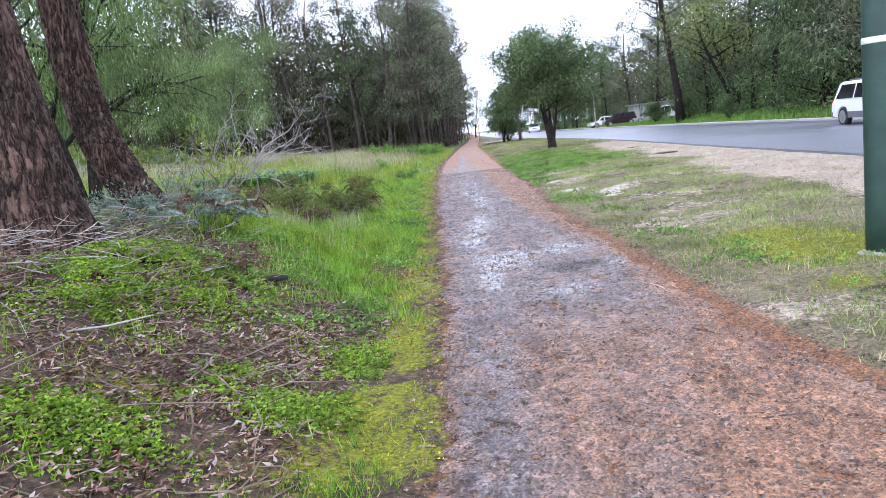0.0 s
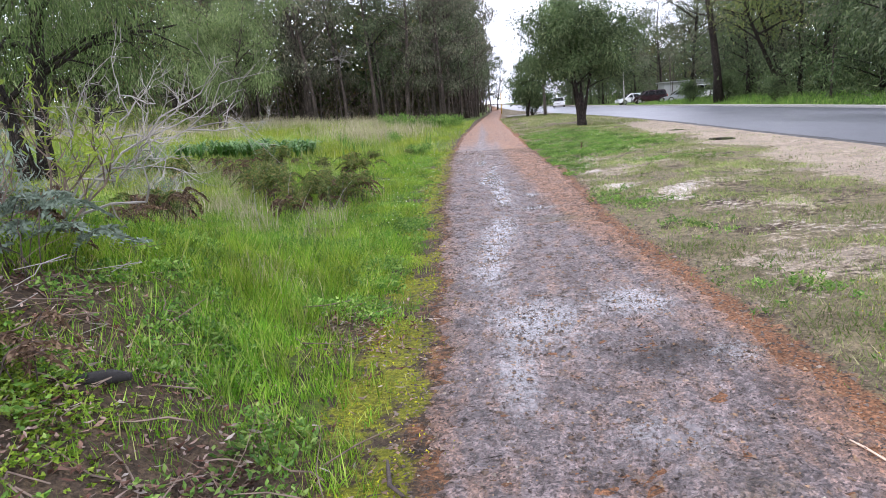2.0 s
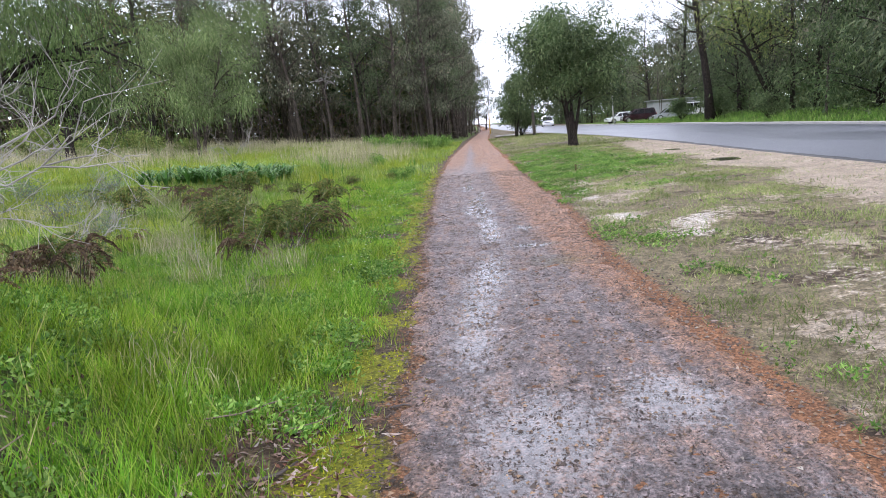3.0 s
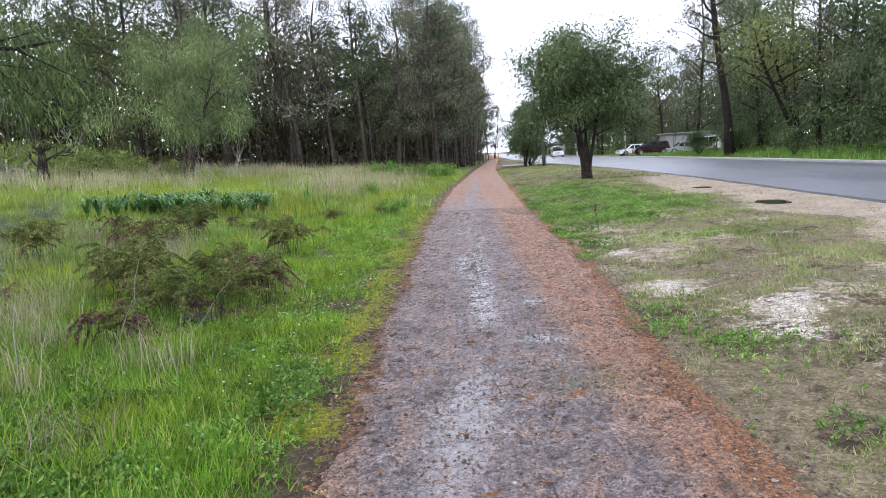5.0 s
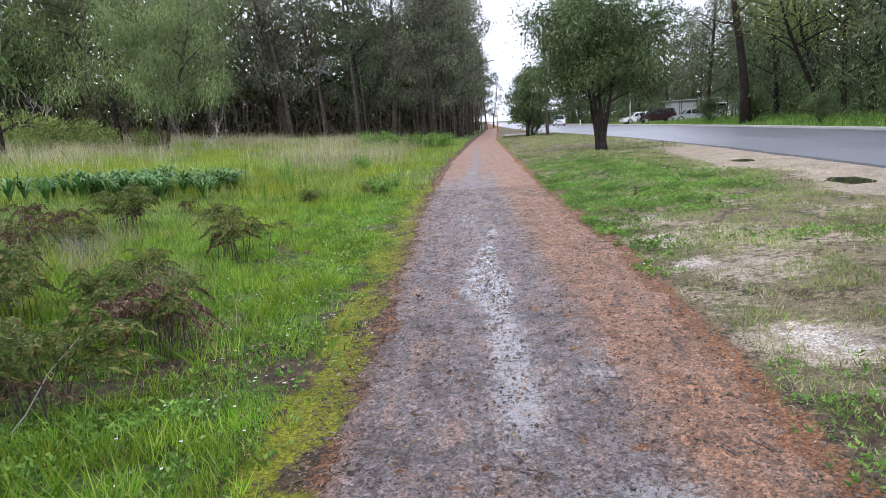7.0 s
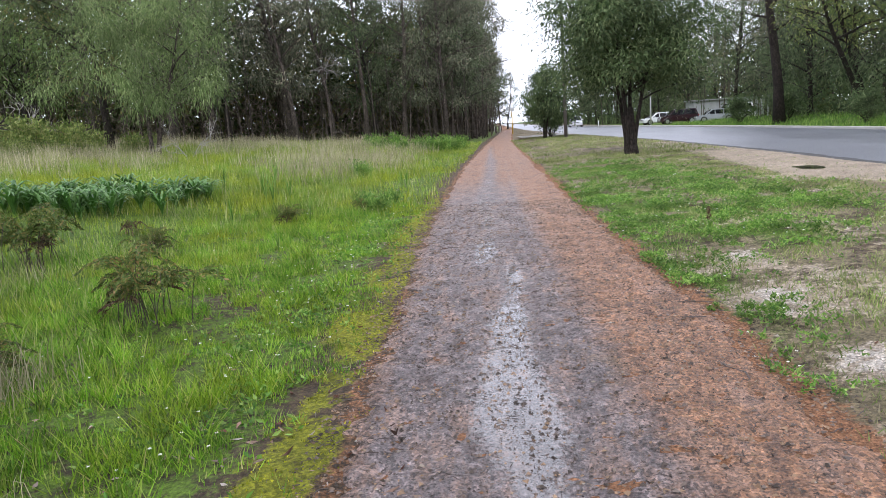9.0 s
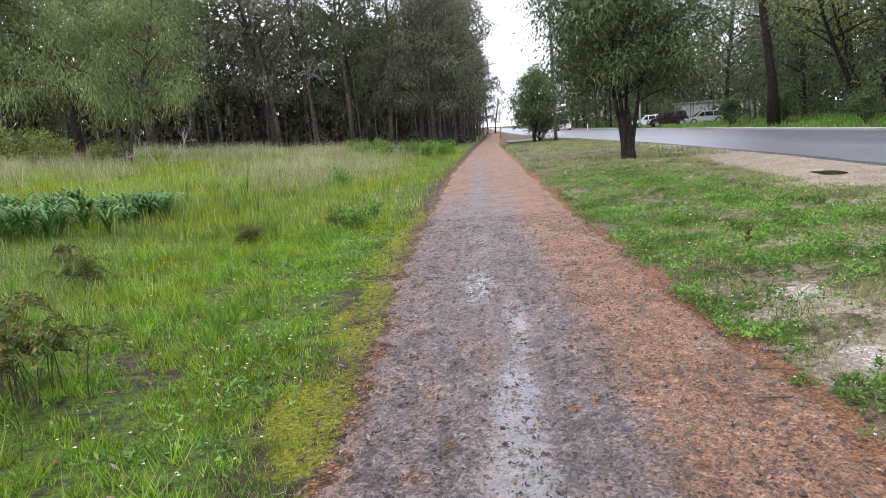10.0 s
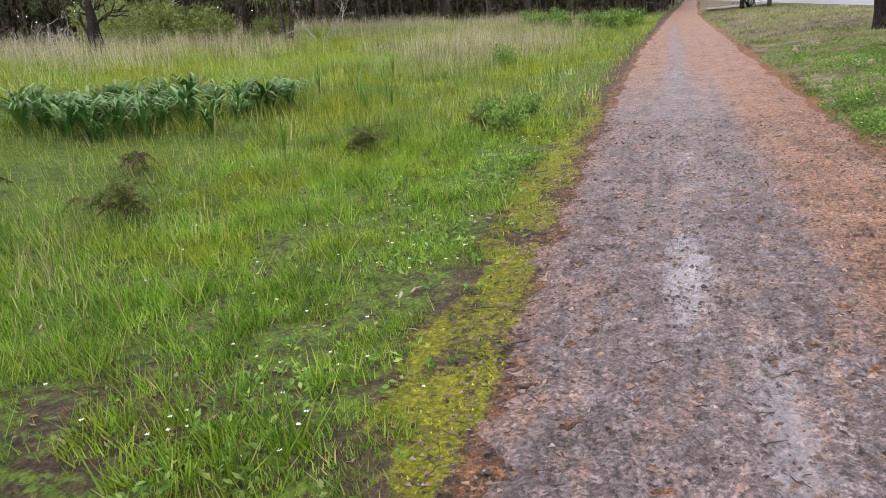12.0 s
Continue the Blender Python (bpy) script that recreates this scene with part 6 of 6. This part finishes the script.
for nm, x, y, h, rad, mt, lab in (("utility_pole", 5.15, 67, 9.5, 0.13, M_WOODPOLE, "tall dark timber pole behind the verge tree"), ("utility_pole", 8.7, 150, 10.2, 0.15, M_WOODPOLE, "distant timber utility pole with a crossarm"), ("street_pole", 17.9, 98, 4.2, 0.09, M_PALEPOLE, "pale grey pole at the roadside"),
                              ("marker_pole", 2.15, 105, 3.3, 0.07, M_YELLOW, "yellow pole at the end of the path")):
    top = empty(nm, Matrix.Translation((x, y, float(height(x, y)) - 0.05)), lab, "pole")
    part("shaft", turned([(rad, 0), (rad * 0.9, h * 0.5), (rad * 0.75, h)], 12), mt, top, smooth=True)
    if y == 150:
        bm = bmesh.new()
        bmesh.ops.create_cube(bm, size=1, matrix=Matrix.Translation((0, -0.14, h - 0.5)) @ Matrix.Diagonal((2.2, 0.1, 0.14, 1)))
        part("crossarm", bm, M_WOODPOLE, top)
    if mt is M_YELLOW:
        bm = bmesh.new()
        bmesh.ops.create_cube(bm, size=1, matrix=Matrix.Translation((0, -0.09, h - 0.2)) @ Matrix.Diagonal((0.55, 0.03, 0.45, 1)))
        part("sign_plate", bm, M_WHITEPAINT, top, "small pale sign plate")
for x, y, h in ((11.65, 96, 0.75), (-0.15, 135, 0.95), (0.8, 135, 0.95), (4.6, 70.3, 0.8), (5.6, 70.6, 0.8)):
    z = 0.19 if x > 9 else float(height(x, y)) - 0.02
    top = empty("bollard", Matrix.Translation((x, y, z)), "short white roadside post", "post", "white posts")
    part("post", turned([(0.06, 0), (0.06, h), (0.045, h + 0.03)], 10), M_WHITEPAINT, top, smooth=True)


# ---- vehicles ----
M_GLASS = plain("dark_car_glass", (0.012, 0.014, 0.016), 0.08, vary=0.1)
M_TYRE = plain("tyre_rubber", (0.02, 0.02, 0.02), 0.8, vary=0.2)
M_RIM = plain("alloy_rim", (0.45, 0.45, 0.46), 0.35, metal=0.8, vary=0.1)
M_TRIM = plain("grey_plastic_trim", (0.13, 0.13, 0.14), 0.6, vary=0.1)
M_LAMP = plain("headlight_glass", (0.65, 0.66, 0.68), 0.15, vary=0.1)
M_TAIL = plain("tail_light", (0.35, 0.02, 0.02), 0.2, vary=0.1)


def prism(profile, y0, y1, top_in=0.0, z_in=0.0, bevel=0.03):
    """A side outline (x, z) drawn across from y0 to y1, drawn in above z_in."""
    bm = bmesh.new()
    zmax = max(z for _, z in profile)

    def inset(z):
        return top_in * max(0.0, (z - z_in) / max(0.01, zmax - z_in))
    a = [bm.verts.new((x, y0 + inset(z), z)) for x, z in profile]
    b = [bm.verts.new((x, y1 - inset(z), z)) for x, z in profile]
    bm.faces.new(a)
    bm.faces.new(b[::-1])
    n = len(profile)
    for k in range(n):
        bm.faces.new((a[k], b[k], b[(k + 1) % n], a[(k + 1) % n]))
    bmesh.ops.recalc_face_normals(bm, faces=bm.faces[:])
    if bevel:
        bmesh.ops.bevel(bm, geom=bm.edges[:], offset=bevel, segments=2, affect="EDGES", clamp_overlap=True)
    return bm


def arch(cx, r, z0):
    return [(cx + r * math.cos(t), z0 + r * math.sin(t)) for t in np.linspace(0, math.pi, 9)]


def car(m, paint, label, L=4.5, W=1.74, H=1.55, wagon=True, two_tone=None, rack=False):
    """A car along +x, its nose at +x, with its wheels on z = 0."""
    top = empty("car", m, label, "car")
    f, b = L / 2, -L / 2
    wx1, wx2, wr = f - 0.85, b + 0.85, 0.33
    belt = H * 0.60
    body = [(b + 0.03, 0.35), (b, 0.62), (b + 0.03, belt - 0.04), (b + 0.08, belt)]
    body += [(f - 1.15, belt), (f - 0.35, belt - 0.10), (f - 0.06, belt - 0.24), (f, 0.55), (f - 0.04, 0.28)]
    body += arch(wx1, wr + 0.06, 0.30) + arch(wx2, wr + 0.06, 0.30)
    part("body", prism(body, -W / 2, W / 2, 0.05, 0.5, 0.025), paint, top, smooth=False)
    cab = [(b + 0.10, belt - 0.02), (b + (0.30 if wagon else 0.85), H - 0.04), (b + (0.55 if wagon else 1.15), H), (f - 2.0, H), (f - 1.75, H - 0.03), (f - 0.95, belt - 0.02)]
    part("cabin", prism(cab, -W / 2 + 0.05, W / 2 - 0.05, 0.17, belt, 0.03), paint, top)
    # side windows, windscreen and rear window, a little proud of the cabin
    zt, zb = H - 0.11, belt + 0.03
    def yin(z):
        return W / 2 - 0.05 - 0.17 * (z - belt) / (H - belt) + 0.004
    segs = [(f - 1.18, f - 1.86, f - 2.0 - 0.05, f - 2.0 - 0.05), (f - 2.13, f - 2.13, f - 2.95, f - 2.95), (f - 3.03, f - 3.03, b + 0.50, b + 0.28)]
    for sgn in (-1, 1):
        for x0, x1, x2, x3 in segs:
            bm = bmesh.new()
            vs = [bm.verts.new((x, sgn * yin(z), z)) for x, z in ((x0, zb), (x1, zt), (x2, zt), (x3, zb))]
            bm.faces.new(vs)
            bmesh.ops.solidify(bm, geom=bm.faces[:], thickness=0.008)
            part("side_window", bm, M_GLASS, top, "dark side window")
    for nm, p0, p1 in (("windscreen", (f - 0.99, belt + 0.02), (f - 1.72, H - 0.05)), ("rear_window", (b + 0.12, belt + 0.06), (b + (0.27 if wagon else 0.8), H - 0.09))):
        bm = bmesh.new()
        off = 0.012 if nm == "windscreen" else -0.012
        vs = [bm.verts.new((x + off, s * (yin(z) - 0.06), z + 0.01)) for (x, z), s in ((p0, -1), (p0, 1), (p1, 1), (p1, -1))]
        bm.faces.new(vs)
        bmesh.ops.solidify(bm, geom=bm.faces[:], thickness=0.006)
        part(nm, bm, M_GLASS, top, "dark glass")
    for wx in (wx1, wx2):
        for sgn in (-1, 1):
            bm = turned([(wr - 0.09, -0.1), (wr - 0.02, -0.1), (wr, -0.07), (wr, 0.07), (wr - 0.02, 0.1), (wr - 0.09, 0.1)], 24)
            wheel = part("wheel", bm, M_TYRE, top, "black tyre on an alloy rim")
            wheel.matrix_basis = Matrix.Translation((wx, sgn * (W / 2 - 0.10), wr)) @ Matrix.Rotation(radians(-90 * sgn), 4, "X")
            part("rim", turned([(wr - 0.1, 0.085), (wr - 0.1, 0.108), (0.12, 0.104), (0.05, 0.115)], 16), M_RIM, wheel, "silver alloy rim")
    for sgn in (-1, 1):
        bm = bmesh.new()
        bmesh.ops.create_cube(bm, size=1, matrix=Matrix.Translation((f - 0.10, sgn * (W / 2 - 0.27), belt - 0.24)) @ Matrix.Diagonal((0.16, 0.36, 0.14, 1)))
        bmesh.ops.bevel(bm, geom=bm.edges[:], offset=0.03, segments=2, affect="EDGES")
        part("headlight", bm, M_LAMP, top, "clear headlight")
        bm = bmesh.new()
        bmesh.ops.create_cube(bm, size=1, matrix=Matrix.Translation((b + 0.05, sgn * (W / 2 - 0.12), belt - 0.15)) @ Matrix.Diagonal((0.1, 0.16, 0.28, 1)))
        part("tail_light", bm, M_TAIL, top, "red tail light")
        bm = bmesh.new()
        bmesh.ops.create_cube(bm, size=1, matrix=Matrix.Translation((f - 1.42, sgn * (W / 2 + 0.06), belt + 0.08)) @ Matrix.Diagonal((0.1, 0.18, 0.13, 1)))
        bmesh.ops.bevel(bm, geom=bm.edges[:], offset=0.025, segments=2, affect="EDGES")
        part("wing_mirror", bm, paint, top)
        if rack:
            bm = bmesh.new()
            bmesh.ops.create_cube(bm, size=1, matrix=Matrix.Translation((-0.55, sgn * 0.52, H + 0.04)) @ Matrix.Diagonal((1.9, 0.035, 0.035, 1)))
            part("roof_rail", bm, M_TRIM, top, "black roof rail")
    bm = bmesh.new()
    bmesh.ops.create_cube(bm, size=1, matrix=Matrix.Translation((f - 0.02, 0, belt - 0.25)) @ Matrix.Diagonal((0.05, 0.7, 0.13, 1)))
    part("grille", bm, M_TRIM, top, "black grille")
    if two_tone:
        for x, w in ((f - 0.06, 0.16), (b + 0.08, 0.18)):
            bm = bmesh.new()
            bmesh.ops.create_cube(bm, size=1, matrix=Matrix.Translation((x, 0, 0.42)) @ Matrix.Diagonal((w, W + 0.02, 0.24, 1)))
            bmesh.ops.bevel(bm, geom=bm.edges[:], offset=0.04, segments=2, affect="EDGES")
            part("bumper", bm, two_tone, top, "grey bumper")
        for sgn in (-1, 1):
            bm = bmesh.new()
            bmesh.ops.create_cube(bm, size=1, matrix=Matrix.Translation((0, sgn * W / 2, 0.40)) @ Matrix.Diagonal((wx1 - wx2 - 0.8, 0.03, 0.22, 1)))
            part("side_skirt", bm, two_tone, top, "grey lower panel")
    return top


def paint(name, color):
    return plain(name, color, 0.25, vary=0.03, coat=0.6)


P_WHITE, P_RED, P_SILVER, P_WHITE2 = paint("white_car_paint", (0.78, 0.78, 0.77)), paint("dark_red_car_paint", (0.022, 0.006, 0.009)), paint("silver_car_paint", (0.30, 0.32, 0.34)), paint("off_white_car_paint", (0.72, 0.73, 0.74))
car(Matrix.Translation((14.3, 24.6, 0.14)) @ Matrix.Rotation(radians(-92), 4, "Z"), P_WHITE, "white station wagon with grey lower panels on the road", two_tone=M_TRIM, rack=True)
car(Matrix.Translation((11.2, 115, 0.17)) @ Matrix.Rotation(radians(-95), 4, "Z"), P_WHITE2, "white car coming along the far road", 4.4, 1.75, 1.5, True)
car(Matrix.Translation((22.2, 103, float(height(22.2, 103)) + 0.01)) @ Matrix.Rotation(radians(180), 4, "Z"), P_RED, "dark red off-road car parked under the trees", 4.6, 1.85, 1.75, True)
car(Matrix.Translation((20.6, 106.5, float(height(20.6, 106.5)) + 0.01)) @ Matrix.Rotation(radians(190), 4, "Z"), P_WHITE2, "white car parked behind a dark red one", 4.4, 1.75, 1.5, True)
car(Matrix.Translation((25.4, 99, float(height(25.4, 99)) + 0.01)) @ Matrix.Rotation(radians(175), 4, "Z"), P_SILVER, "silver-grey car parked under the trees", 4.4, 1.75, 1.5, False)
car(Matrix.Translation((28.2, 101.5, float(height(28.2, 101.5)) + 0.01)) @ Matrix.Rotation(radians(185), 4, "Z"), P_WHITE2, "white van parked beside a silver car", 4.7, 1.9, 2.0, True, rack=True)

# pale shed glimpsed through the trees
M_SHED = plain("pale_steel_sheet", (0.30, 0.31, 0.31), 0.5, vary=0.1, scale=2)
shed = empty("shed", Matrix.Translation((31, 112, float(height(31, 112)))), "pale steel shed behind the parked cars", "shed")
bm = bmesh.new()
for k in range(24):
    bmesh.ops.create_cube(bm, size=1, matrix=Matrix.Translation((-4.8 + 0.4 * k, 0.03 * (k % 2), 1.3)) @ Matrix.Diagonal((0.4, 4, 2.6, 1)))
part("wall", bm, M_SHED, shed)
bm = bmesh.new()
bmesh.ops.create_cube(bm, size=1, matrix=Matrix.Translation((-0.2, 0, 2.7)) @ Matrix.Diagonal((10.2, 4.6, 0.12, 1)))
part("roof", bm, M_SHED, shed)
